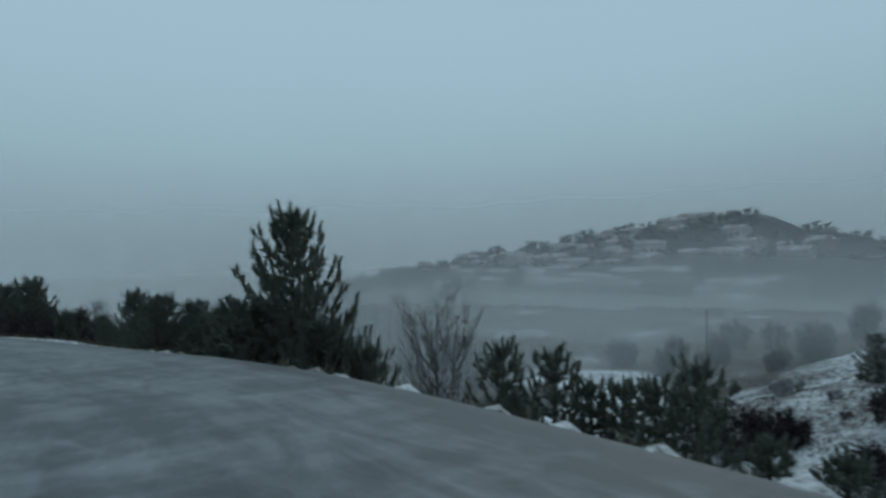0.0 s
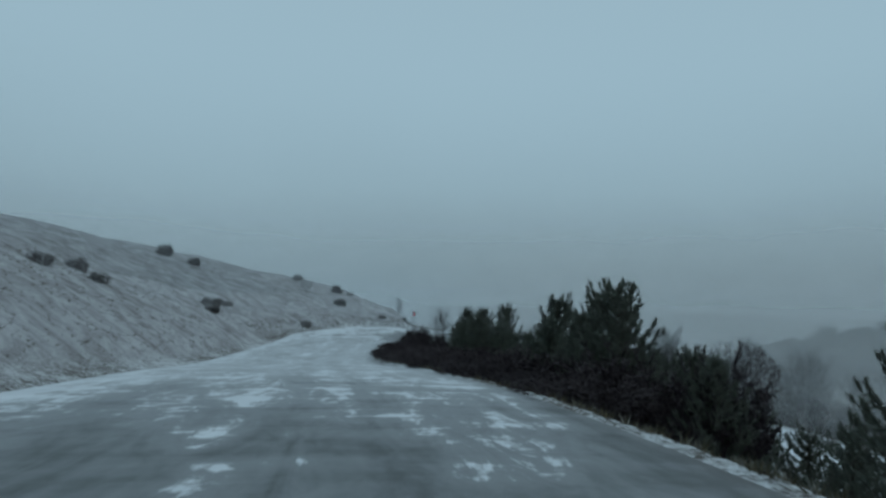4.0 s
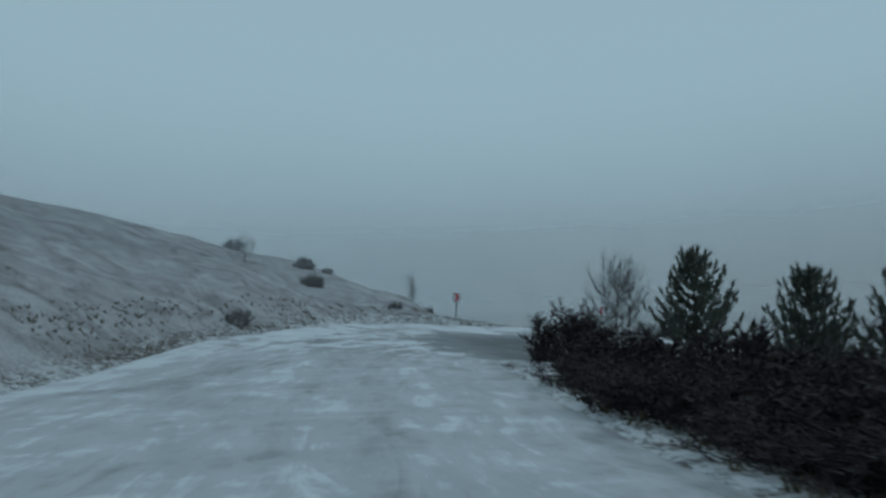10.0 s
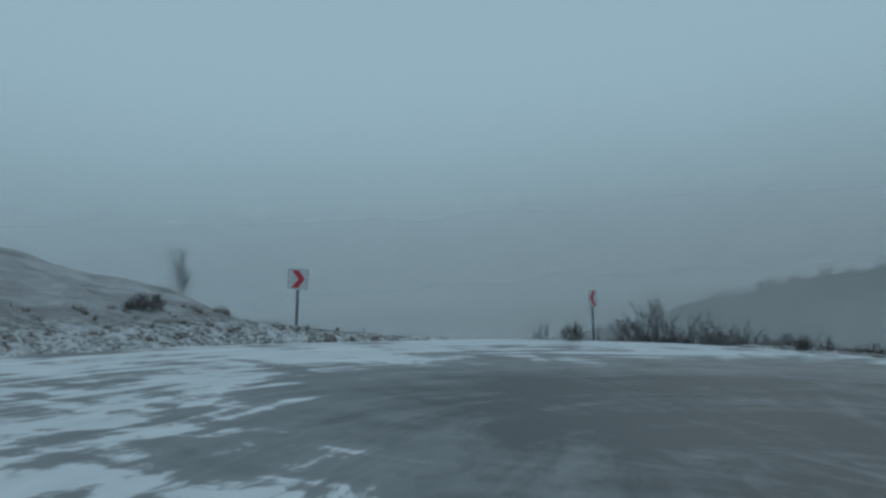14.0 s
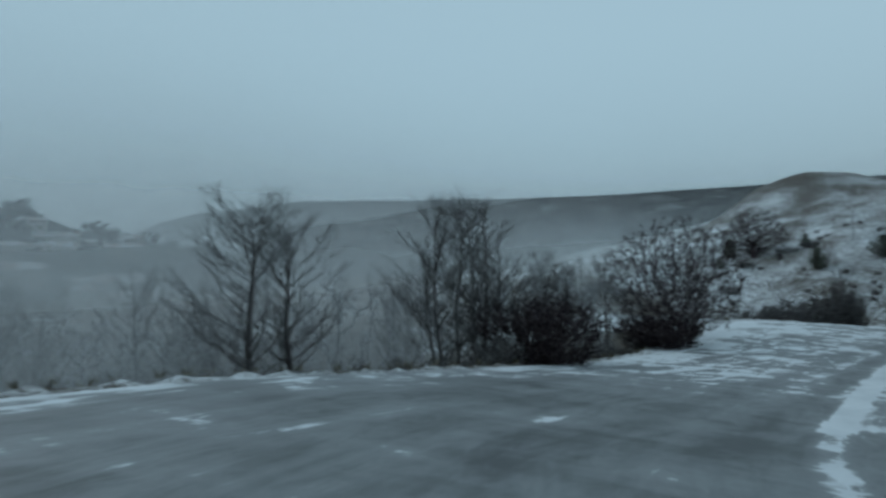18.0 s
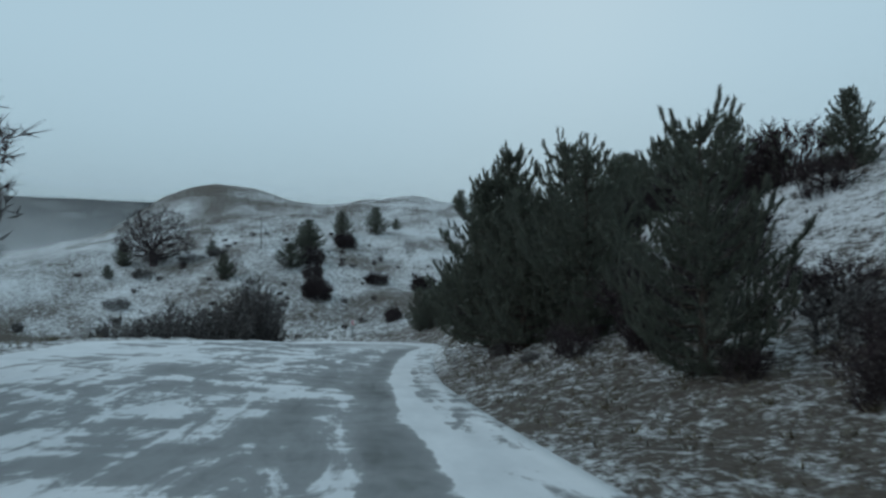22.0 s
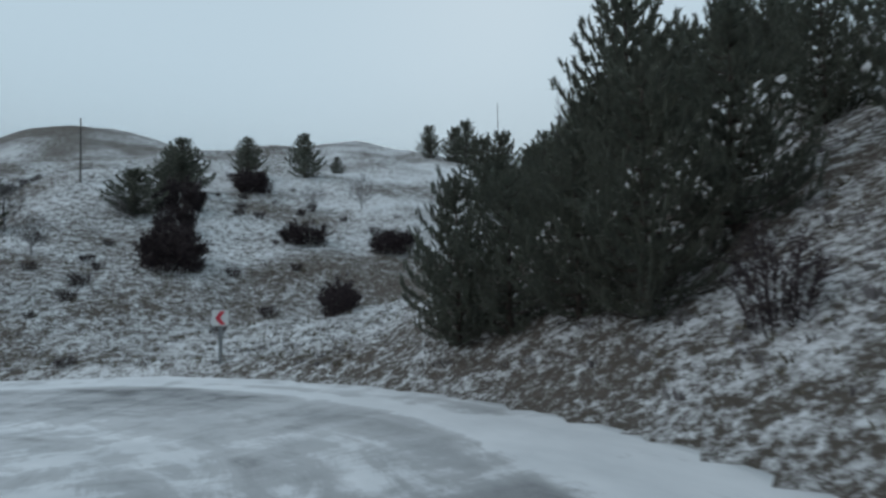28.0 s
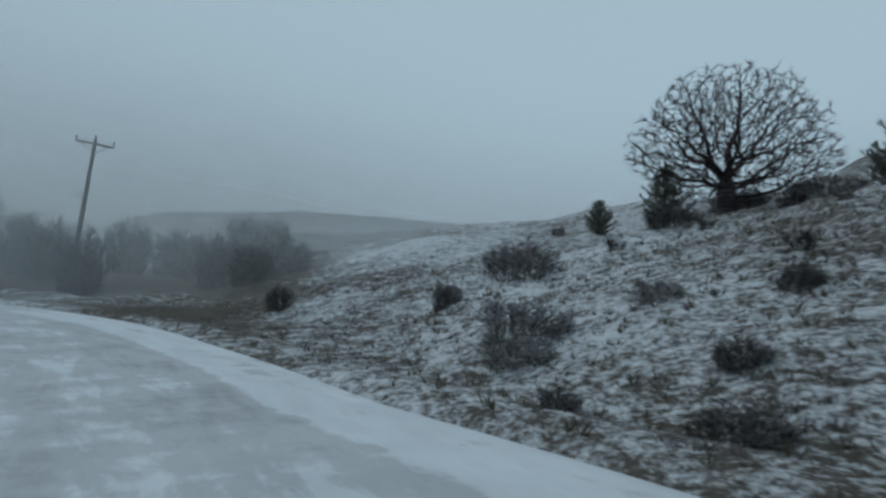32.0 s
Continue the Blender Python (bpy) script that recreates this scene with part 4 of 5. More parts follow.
plant(mid[1], -13.4, 26.0, 3.2, wide=1.15, label="tall pointed pine with candle-like shoots below the road", group="pines below the upper road")
for x, y, top in [(-11.6, 24.0, -2.4), (-15.2, 25.2, -1.7), (-16.6, 26.6, -1.5), (-9.6, 23.4, -3.6)]:
    plant(mid[0], x, y, top, wide=0.9, label=PINE_LABEL, group="pines below the upper road")
# along the lower leg, on its verge and bank
for x, y, top in [(-62.7, 84.2, -5.6), (-69.3, 86.0, -5.5), (-70.9, 87.3, -4.9), (-65.3, 82.8, -5.2)]:
    plant(tall_pine, x, y, top, label="tall dark pine with a bare lower trunk beside the road", group="pines beside the lower road")
for x, y, top in [(-45.7, 71.4, -5.5), (-51.0, 74.6, -6.7), (-45.3, 72.4, -6.7), (-56.7, 80.1, -7.8), (-47.9, 70.7, -5.3), (-48.2, 74.2, -7.9), (-45.5, 61.7, -4.4)]:
    k = int(abs(x * 5 + y)) % 3
    plant(rich[k], x, y, top, label=PINE_LABEL, group="pines on the bank between the roads")
for x, y, top in [(-17.5, 46.4, -11.7), (-21.4, 47.7, -10.1), (-22.7, 45.8, -8.5), (-19.6, 46.9, -11.0), (-24.1, 41.8, -6.7), (-15.9, 46.3, -11.6), (-32.0, 54.5, -7.2), (-30.0, 53.5, -7.5), (-34.4, 55.3, -7.1), (-39.0, 58.2, -7.1), (-29.4, 46.6, -5.6), (-41.3, 57.7, -5.6), (-26.4, 45.4, -6.2)]:
    k = int(abs(x * 5 + y)) % 3
    plant(rich[k], x, y, top, label="dense dark pine low on the steep snowy bank", group="pines on the steep bank")
# on the open hillside
for x, y, top in [(34.6, 23.5, 0.6), (32.6, 25.6, -1.6), (27.5, 32.3, -4.6), (40.3, 11.2, 3.5), (37.3, 4.6, 4.7), (39.5, -3.2, 2.9), (33.4, -27.0, 11.6), (36.6, -28.5, 11.3), (41.0, -27, 11.8), (44.6, 54.6, -8.2), (29.4, 43.1, -6.7), (44.1, 37.5, -3.6), (51.2, 49.7, -3.9), (14.5, -6.8, 3.2), (15.8, -4.8, 2.5)] :
    plant(mid[int(abs(x)) % 3], x, y, top, wide=max((top - ground_z(x, y)) / 9.0 * 1.1, 0.85 if 20 < y < 33 else 0.3), label="single dark pine on the open snowy hillside", group="pines on the hillside")


# leafless trees
oak = proto(bare_tree(31, 11.8, 13.6, 0.16, "dome", 3400, 0.34, 0.062, bark=MAT["thicket"], twig=MAT["thicket"], name="oak_tree", fork=1.3, fade=0.54), 11.8)
plant(oak, 47.7, 46.1, tall=10.7, wide=0.92, label="broad leafless oak with a wide round crown on the hilltop", category="tree")
round_tree = [proto(bare_tree(41, 6.0, 5.0, 0.22, "round", 420, 0.26, 0.020), 6.0), proto(bare_tree(42, 6.0, 4.6, 0.18, "round", 420, 0.26, 0.020), 6.0)]
crown_tree = proto(fan_tree(53, 6.0, 4, 0.13, 0.46), 6.0)
plant(crown_tree, -77.0, 118.9, tall=4.4, wide=0.62, label="leafless tree standing behind a dark bush")
plant(crown_tree, -6.3, 17.0, -1.2, wide=1.05, label="leafless dark tree with a round twiggy crown below the road edge")
plant(proto(bare_tree(44, 6.0, 3.6, 0.30, "round", 520, 0.22, 0.030, MAT["dim"], MAT["thicket"], fade=0.56), 6.0), 13.8, 48.6, tall=5.8, wide=0.85, label="small dark leafless tree leaning on the snowy slope")
vase_tree = [proto(fan_tree(51, 7.0), 7.0), proto(fan_tree(52, 7.0, 3, 0.09), 7.0)]
for x, y, tall, label in [(-59.9, 124.2, 6.6, "frosted leafless tree in the misty valley"), (-52.2, 129.4, 6.5, "frosted leafless tree in the misty valley"),
                          (-46.2, 129.4, 7.8, "frosted leafless tree in the misty valley"), (28.9, 41.5, 4.2, "leafless tree with thin upright branches on the hill crest"), (20.7, 42.8, 3.1, "small leafless tree on the snowy slope"),
                          (24.8, 14.6, 3.3, "small leafless tree on the snowy slope"),
                          (21.1, 11.1, 4.3, "small leafless tree on the snowy slope"), (26.8, 34.0, 2.4, "small leafless tree on the snowy slope")]:
    plant(round_tree[int(abs(x)) % 2], x, y, tall=tall, label=label)
bush_tree = proto(bare_tree(47, 6.0, 8.6, 0.10, "dome", 2400, 0.20, 0.024, MAT["thicket"], MAT["thicket"], fade=0.50), 6.0)
for x, y, top, wide in [(-44.6, 93.0, -5.2, 1.05), (-48.8, 95.0, -8.0, 0.6)]:
    plant(bush_tree, x, y, top, wide=wide, label="spreading dark leafless tree above the valley side of the road", category="tree")
plant(crown_tree, -84.7, 90.7, tall=6.5, wide=1.0, label="leafless tree rising from the thicket")
for x, y, tall, k in [(-68.4, 113.9, -6.0 - ground_z(-68.4, 113.9), 0), (-66.9, 113.0, -6.3 - ground_z(-66.9, 113.0), 0), (-57.4, 108.2, -5.6 - ground_z(-57.4, 108.2), 1), (-57.4, 106.3, -5.2 - ground_z(-57.4, 106.3), 1), (-37.2, 58.1, 7.0, 0), (-39.6, 60.1, 6.5, 1), (-35.0, 54.7, 6.0, 0)]:
    plant(vase_tree[k], x, y, tall=tall, wide=tall / 7.0 * (1.25 if y > 100 else 0.95), label="leafless tree with steep forked branches", group="forked bare trees")

# thickets
dense = [proto(shrub(61, 3.0, 4.0, 58, thick=1.5), 3.0), proto(shrub(62, 3.0, 4.4, 58, thick=1.5), 3.0)]
low = [proto(shrub(63, 1.6, 2.2, 34), 1.6), proto(shrub(64, 1.6, 2.4, 34), 1.6)]
solid = [proto(shrub(66, 3.0, 4.2, 96, thick=2.2, upright=0.0, splay=0.40), 3.0), proto(shrub(67, 3.0, 4.2, 96, thick=2.2, upright=0.2, splay=0.38), 3.0)]
mound = [proto(shrub(68, 1.6, 2.6, 70, MAT["twigs"], upright=0.0, thick=1.3, splay=0.44), 1.6), proto(shrub(69, 1.6, 2.6, 70, MAT["dim"], upright=0.0, thick=1.3, splay=0.44), 1.6)]
hedge = [proto(shrub(70, 3.0, 4.0, 76, MAT["dim"], thick=1.5), 3.0), proto(shrub(71, 3.0, 4.0, 76, MAT["dim"], upright=0.3, thick=1.5, splay=0.34), 3.0)]
frosty = proto(shrub(65, 3.0, 3.2, 56, MAT["twigs"], upright=0.8), 3.0)


def along(x0, x1, steps, offs, seed):
    """Places beside the road, by station and offset from its edge; right is positive."""
    r = random.Random(seed)
    for k in range(steps):
        s = x0 + (x1 - x0) * (k + r.uniform(0.1, 0.9)) / steps
        j = int(np.argmin(np.abs(STATION - s)))
        o = r.uniform(*offs)
        o = RIGHT_W[j] + o if offs[1] > 0 else -LEFT_W[j] + o
        yield tuple(LINE[j, :2] + RIGHT[j] * o), r


S_SHRUBS = station_at(-39.1, 30.8)


def thicket_top(x, y):
    """How high the thicket reaches beside the upper road: low at first, taller towards the hairpin."""
    k = int(np.argmin(np.hypot(LINE[:APEX, 0] - x, LINE[:APEX, 1] - y)))
    return LINE[k, 2] + float(np.interp(STATION[k] - S_MID, [-34, -12, 8, 25, 38], [0.9, 1.3, 1.3, 1.4, 1.9]))


for (x, y), r in along(S_SHRUBS, S_APEX - 31, 40, (0.7, 2.4), 5):
    plant(dense[r.randint(0, 1)], x, y, tall=max(0.8, (thicket_top(x, y) - ground_z(x, y)) * r.uniform(0.65, 0.95)), wide=r.uniform(0.6, 0.9), label="dark reddish leafless bush along the road edge", category="bush", group="thicket along the upper road")
for (x, y), r in along(S_SHRUBS, S_APEX - 28, 46, (2.6, 7.0), 6):
    plant(solid[r.randint(0, 1)], x, y, tall=max(1.0, (thicket_top(x, y) - ground_z(x, y)) * r.uniform(0.76, 1.22)), wide=r.uniform(0.75, 1.0), label="dense dark leafless bush below the road edge", category="bush", group="thicket along the upper road")
for (x, y), r in along(S_APEX + 26, S_STEEP - 8, 16, (-4.5, -1.2), 7):
    plant(hedge[r.randint(0, 1)], x, y, tall=r.uniform(1.4, 2.4), label="dark leafless hedge bush below the road edge", category="bush", group="bushes on the valley side")
for (x, y), r in along(S_APEX + 16, S_STEEP, 22, (-16, -5), 8):
    plant(frosty, x, y, tall=r.uniform(2.0, 4.2), label="frosted leafless bush on the valley slope", category="bush", group="bushes on the valley side")
for x, y, h, w in [(-79.4, 118.6, 2.2, 3.4), (-85.7, 86.8, 3.0, 3.8), (-47.8, 95.2, 2.4, 5.0), (-49.5, 99.6, 1.8, 4.5), (-10.9, 73.1, 3.0, 4.0), (-12.0, 71.3, 3.0, 4.0), (-14.4, 70.6, 3.4, 3.8), (-16.8, 70.6, 5.6, 4.2), (-17.6, 69.0, 6.0, 4.2), (-19.4, 68.8, 5.6, 3.8), (-20.6, 69.6, 6.0, 3.8), (-20.2, 67.4, 6.0, 3.6), (-19.0, 70.9, 5.8, 4.0), (-21.8, 69.0, 6.2, 3.4), (-18.4, 66.2, 5.2, 3.2), (-15.6, 66.6, 5.2, 3.8),
 (14.8, 36.5, 3.4, 4.6), (16.9, 35.2, 3.0, 3.6), (27.0, 28.6, 3.4, 4.4), (22.5, 31.5, 2.8, 3.4), (34.2, 15.0, 2.8, 4.0), (37.0, 13.6, 2.6, 4.0), (15.9, 23.7, 2.2, 4.2), (1.6, 33.6, 2.4, 2.4), (8.8, 20.6, 1.8, 3.6),
                   (10.9, 17.8, 1.6, 3.9), (-22.6, 74.2, 4.6, 4.4), (-24.6, 76.4, 4.0, 4.0), (-22.0, 71.6, 5.0, 4.2), (-25.6, 79.6, 3.0, 3.6)]:
    plant((hedge if y > 65 and -26 < x < -10 else solid)[int(abs(x)) % 2], x, y, tall=h, wide=w / 4.0, label="dense dark leafless bush in thin snow", category="bush", group="dark bushes")
for x, y, h, w in [(-105.8, 125.4, 1.3, 3.0), (-93.7, 125.4, 2.6, 3.0), (-90.0, 124.8, 1.9, 2.5), (-112.9, 126.7, 0.8, 1.6), (-107.7, 130.7, 1.3, 3.1), (-94.8, 124.4, 2.0, 2.7), (-91.4, 125.1, 1.8, 2.3),
                   (-88.2, 121.7, 1.3, 1.8), (-85.8, 121.5, 1.3, 2.5), (-98.6, 120.7, 1.2, 1.2), (-81.5, 139.0, 1.5, 2.7), (-79.4, 133.1, 1.8, 3.0), (0.3, 35.0, 1.9, 2.3), (-24.0, 49.4, 1.7, 1.6), (18.9, 57.1, 1.6, 2.1),
                   (-89.9, 91.9, 1.25, 1.7), (13.1, 56.0, 0.7, 0.7), (13.6, 53.1, 0.8, 0.9), (17.1, 51.1, 1.0, 0.8), (18.6, 53.8, 0.9, 1.3), (16.9, 57.1, 1.2, 1.6), (30.9, 58.3, 2.4, 3.1), (2.5, 48.4, 0.6, 1.0), (11.4, 53.6, 0.9, 1.2)]:
    plant((mound if x > 10 else low)[int(abs(x)) % 2], x, y, tall=h * (0.75 if x > 10 else 1.0), wide=w / 2.3, label="small leafless bush in thin snow", category="bush", group="small bushes")
for x, y, top, w in [(-94.4, 131.3, -6.5, 1.0), (-90.8, 130.1, -7.5, 0.95), (-89.6, 127.7, -7.9, 0.8), (-88.3, 125.0, -8.8, 0.7), (-101.5, 135.9, -7.8, 0.9), (-97.2, 133.0, -8.0, 0.7), (-86.2, 126.5, -8.8, 0.8), (-83.6, 124.6, -9.0, 0.8)]:
    plant(hedge[int(abs(x)) % 2], x, y, top - 0.3, wide=w * 1.2, label="leafless bushy tree below the outer rim of the bend", group="bushy trees below the bend", sink=0.0)
# on the hill above the first leg
for (x, y), r in along(S_START + 10, S_APEX - 46, 22, (-34, -8), 9):
    plant(mound[r.randint(0, 1)], x, y, tall=r.uniform(0.7, 1.7), label="small leafless bush on the snowy hill above the road", category="bush", group="bushes on the upper hill")


for x, y, h, w in [(-135.0, 75.1, 3.0, 2.4), (-132.4, 73.2, 3.2, 2.6), (-129.0, 77.0, 2.2, 2.4), (-110.1, 86.7, 1.8, 2.2), (-104.9, 66.1, 2.0, 4.2), (-101.5, 64.2, 1.3, 2.4), (-108.0, 70.5, 1.2, 2.0), (-84.0, 38.0, 1.8, 2.6), (-92.0, 44.0, 2.2, 2.4)]:
    plant(mound[int(abs(x)) % 2], x, y, tall=h * 0.7, wide=w / 3.0, label="dark leafless bush on the powdered hill above the road", category="bush", group="bushes on the upper hill")
plant(round_tree[0], -126.1, 99.3, tall=3.2, label="small leafless tree on the crest of the hill")
for k in range(10):
    r = random.Random(1200 + k)
    x = r.uniform(-142, -114)
    plant(mound[k % 2], x, 126 - r.uniform(0, 26), tall=r.uniform(0.8, 1.8), label="dark scrub bush on the far flank of the hill", category="bush", group="bushes on the upper hill")
for x, y, tall in [(-126.6, 127.1, 4.4), (-122.0, 128.5, 3.8)]:
    plant(vase_tree[1], x, y, tall=tall, label="slim leafless tree with steep branches in fog", group="forked bare trees")


# steep bank: scrub over its upper half
for (x, y), r in along(S_STEEP - 6, S_BEND - 20, 40, (5.0, 13.0), 15):
    plant(dense[r.randint(0, 1)], x, y, tall=r.uniform(1.4, 2.8), label="brown leafless scrub on the steep bank", category="bush", group="scrub on the steep bank")
for (x, y), r in along(S_STEEP - 20, S_BEND - 14, 60, (1.6, 9.0), 16):
    plant((low[0], low[1], mound[1])[r.randint(0, 2)], x, y, tall=r.uniform(0.4, 1.4), label="small brown scrub bush on the bank", category="bush", group="scrub on the steep bank")
# the far side of the open hill and its foot
for x, y, h, w in [(50.2, 44.6, 1.5, 4.2), (44.5, 40.8, 1.3, 4.6), (41.0, 37.8, 1.5, 4.0), (41.5, 50.4, 1.6, 3.4)]:
    plant(mound[int(x) % 2], x, y, tall=h, wide=w / 2.6, label="low dark leafless bush on the crest beside the oak", category="bush", group="bushes on the crest")
scrub = []
for k in range(60):
    r = random.Random(700 + k)
    x, y = r.uniform(2, 56), r.uniform(8, 60)
    if heights(np.array([(x, y)]))[1][0] > 3:
        scrub.append((low[r.randint(0, 1)], x, y, r.uniform(0.4, 1.1)))
mass("scrub", scrub, "low dark scrub poking through thin snow on the hillside")


def tussock(seed):
    """A clump of dead grass: short blades bent outwards from one root."""
    r = random.Random(seed)
    ob, blades = new("tussock"), Shape()
    for k in range(26):
        an, out = r.uniform(0, 6.283), r.uniform(0.05, 0.34)
        root = Vector((math.cos(an) * out * 0.55, math.sin(an) * out * 0.55, -0.05))
        blades.needle(root, Vector((math.cos(an) * out, math.sin(an) * out, r.uniform(0.12, 0.26))), 0.035, r)
    part("blades", blades.v, blades.f, MAT["twigs"], ob)
    ob.location = (0, 0, -500)
    return ob


tuft = [proto(tussock(72), 0.25), proto(tussock(73), 0.25)]
r = random.Random(77)
spots = np.array([(r.uniform(-58, 46), r.uniform(18, 78)) for k in range(14000)])
_, edge, d, i = heights(spots)
keep = (d > 0) & (i > APEX) & (edge > 0.5) & (edge < 32) & ((spots[:, 0] > -16) | (edge < 12))
tussocks = [(tuft[r.randint(0, 1)], x, y, r.uniform(0.08, 0.26)) for (x, y), near in zip(spots[keep].tolist(), (edge[keep] / 34).tolist()) if r.random() < 1.05 - near]
mass("tussocks", tussocks, "dead grass tussocks poking through thin snow on the hillside", "grass")
for x, y, t in [(43, 81, 3.6), (39.7, 76.5, 3.0), (46, 77, 3.4), (47, 80, 3.2), (31, 70, 1.4), (38, 88, 3.0), (55, 92, 5.0), (20, 92, 5.0), (10, 96, 5.4), (3, 90, 5.0), (27, 101, 5.0), (46, 100, 5.4), (24.5, 60.5, 1.2), (26.0, 60.4, 1.0), (34, 84, 4.2), (29, 87, 4.6), (24, 88, 4.4), (18, 87, 4.2), (13, 90, 4.6), (7, 87, 4.2), (33, 93, 5.0), (40, 93, 5.0), (51, 86, 4.4), (57, 84, 4.6), (62, 90, 5.0), (49, 93, 5.0)]:
    if heights(np.array([(x, y)]))[1][0] < 1.5:
        continue
    plant(hedge[int(x) % 2], x, y, tall=t, wide=t / 3.0 * (0.62 + 0.3 * (int(y) % 3) / 2), label="dark leafless bush in haze beyond the bend", category="bush", group="bushes beyond the bend")
# scrub in the valley
for (x, y), r in along(S_APEX + 22, S_STEEP - 4, 22, (-12, -4.5), 18):
    plant((solid[0], hedge[0], hedge[1])[r.randint(0, 2)], x, y, tall=r.uniform(1.2, 2.4), label="dark leafless thicket on the valley slope", category="bush", group="thickets on the valley slope")
scrub = []
for k in range(46):
    r = random.Random(800 + k)
    a, d = r.uniform(0.3, 1.9), r.uniform(22, 75)
    scrub.append((dense[k % 2], -82 + d * math.sin(a), 108 + d * math.cos(a), r.uniform(2.5, 5.0)))
for k in range(50):
    r = random.Random(300 + k)
    a, d = r.uniform(-0.7, 1.75), r.uniform(26, 92)
    x, y = -84 + d * math.sin(a), 108 + d * math.cos(a)
    scrub.append((dense[r.randint(0, 1)], x, y, r.uniform(1.8, 4.5)))
mass("scrub", scrub, "dark leafless scrub filling the misty valley")
for k in range(24):
    r = random.Random(500 + k)
    a, d = math.radians(20 + 92 * (k + r.random()) / 24), r.uniform(26, 62)
    x, y = -84 + d * math.sin(a), 108 + d * math.cos(a)
    top = max(r.uniform(-11.0, -7.4), ground_z(x, y) + 3.0)
    plant((crown_tree, round_tree[0], vase_tree[0], round_tree[1])[k % 4], x, y, top, label="leafless tree standing in the misty valley", group="trees in the valley")

for ob in PROTOS:
    for o in (*ob.children_recursive, ob):
        bpy.data.objects.remove(o)


# ---------------------------------------------------------------- signs, poles, stones
def box(sh, lo, hi, m=Matrix.Identity(4), bevel=0.0):
    """A box with chamfered upright edges."""
    (x0, y0, z0), (x1, y1, z1) = lo, hi
    b = bevel or min(x1 - x0, y1 - y0) * 0.12
    ring = [(x0 + b, y0), (x1 - b, y0), (x1, y0 + b), (x1, y1 - b), (x1 - b, y1), (x0 + b, y1), (x0, y1 - b), (x0, y0 + b)]
    base = len(sh.v)
    for z in (z0, z1):
        sh.v += [tuple(m @ Vector((x, y, z))) for x, y in ring]
    sh.f += [(base + k, base + (k + 1) % 8, base + 8 + (k + 1) % 8, base + 8 + k) for k in range(8)]
    sh.f += [tuple(base + 7 - k for k in range(8)), tuple(base + 8 + k for k in range(8))]


def chevron_sign(x, y, turn, bottom, size, point, label):
    """A square chevron board on a post; point: 1 to its right, -1 to its left, as one faces it."""
    sign = new("chevron_sign")
    sign.matrix_basis = pose(x, y, ground_z(x, y), 0, 0, turn)
    sh = Shape()
    box(sh, (-0.065, -0.04, -0.4), (0.065, 0.04, bottom + size * 0.9))
    part("post", sh.v, sh.f, MAT["post"], sign, "grey galvanised steel post")
    sh = Shape()
    box(sh, (-size / 2, -0.062, bottom), (size / 2, -0.042, bottom + size), bevel=0.006)
    board = part("board", sh.v, sh.f, MAT["white"], sign, "white square board")
    sh = Shape()
    s, p = size / 2, point
    outline = [(-0.62, 0.86), (0.02, 0.86), (0.62, 0.0), (0.02, -0.86), (-0.62, -0.86), (0.0, 0.0)]
    front = [(px * s * p, -0.072, bottom + s + pz * s) for px, pz in outline]
    back = [(a, -0.064, c) for a, _, c in front]
    n = len(outline)
    sh.v = front + back
    quads = [(0, 1, 2, 5), (5, 2, 3, 4)]
    sh.f = quads + [tuple(q + n for q in reversed(f)) for f in quads] + [(k, (k + 1) % n, n + (k + 1) % n, n + k) for k in range(n)]
    part("chevron", sh.v, sh.f, MAT["red"], board, "red chevron arrow")
    sh = Shape()
    for z in (bottom + size * 0.25, bottom + size * 0.75):
        box(sh, (-size * 0.3, -0.042, z - 0.02), (size * 0.3, -0.03, z + 0.02), bevel=0.003)
    part("bracket", sh.v, sh.f, MAT["post"], sign)
    return tagged(sign, label, "road sign", "chevron signs")


chevron_sign(-4.9, 46.1, -128, 1.38, 0.58, -1, "white road sign with a red chevron on a grey post")
chevron_sign(-97.6, 121.2, 60, 1.75, 0.85, -1, "red and white chevron sign seen nearly edge-on")
chevron_sign(-110.6, 114.0, 28, 1.75, 0.95, 1, "faded chevron sign on a leaning post in fog").rotation_euler.rotate_axis("Y", radians(4))


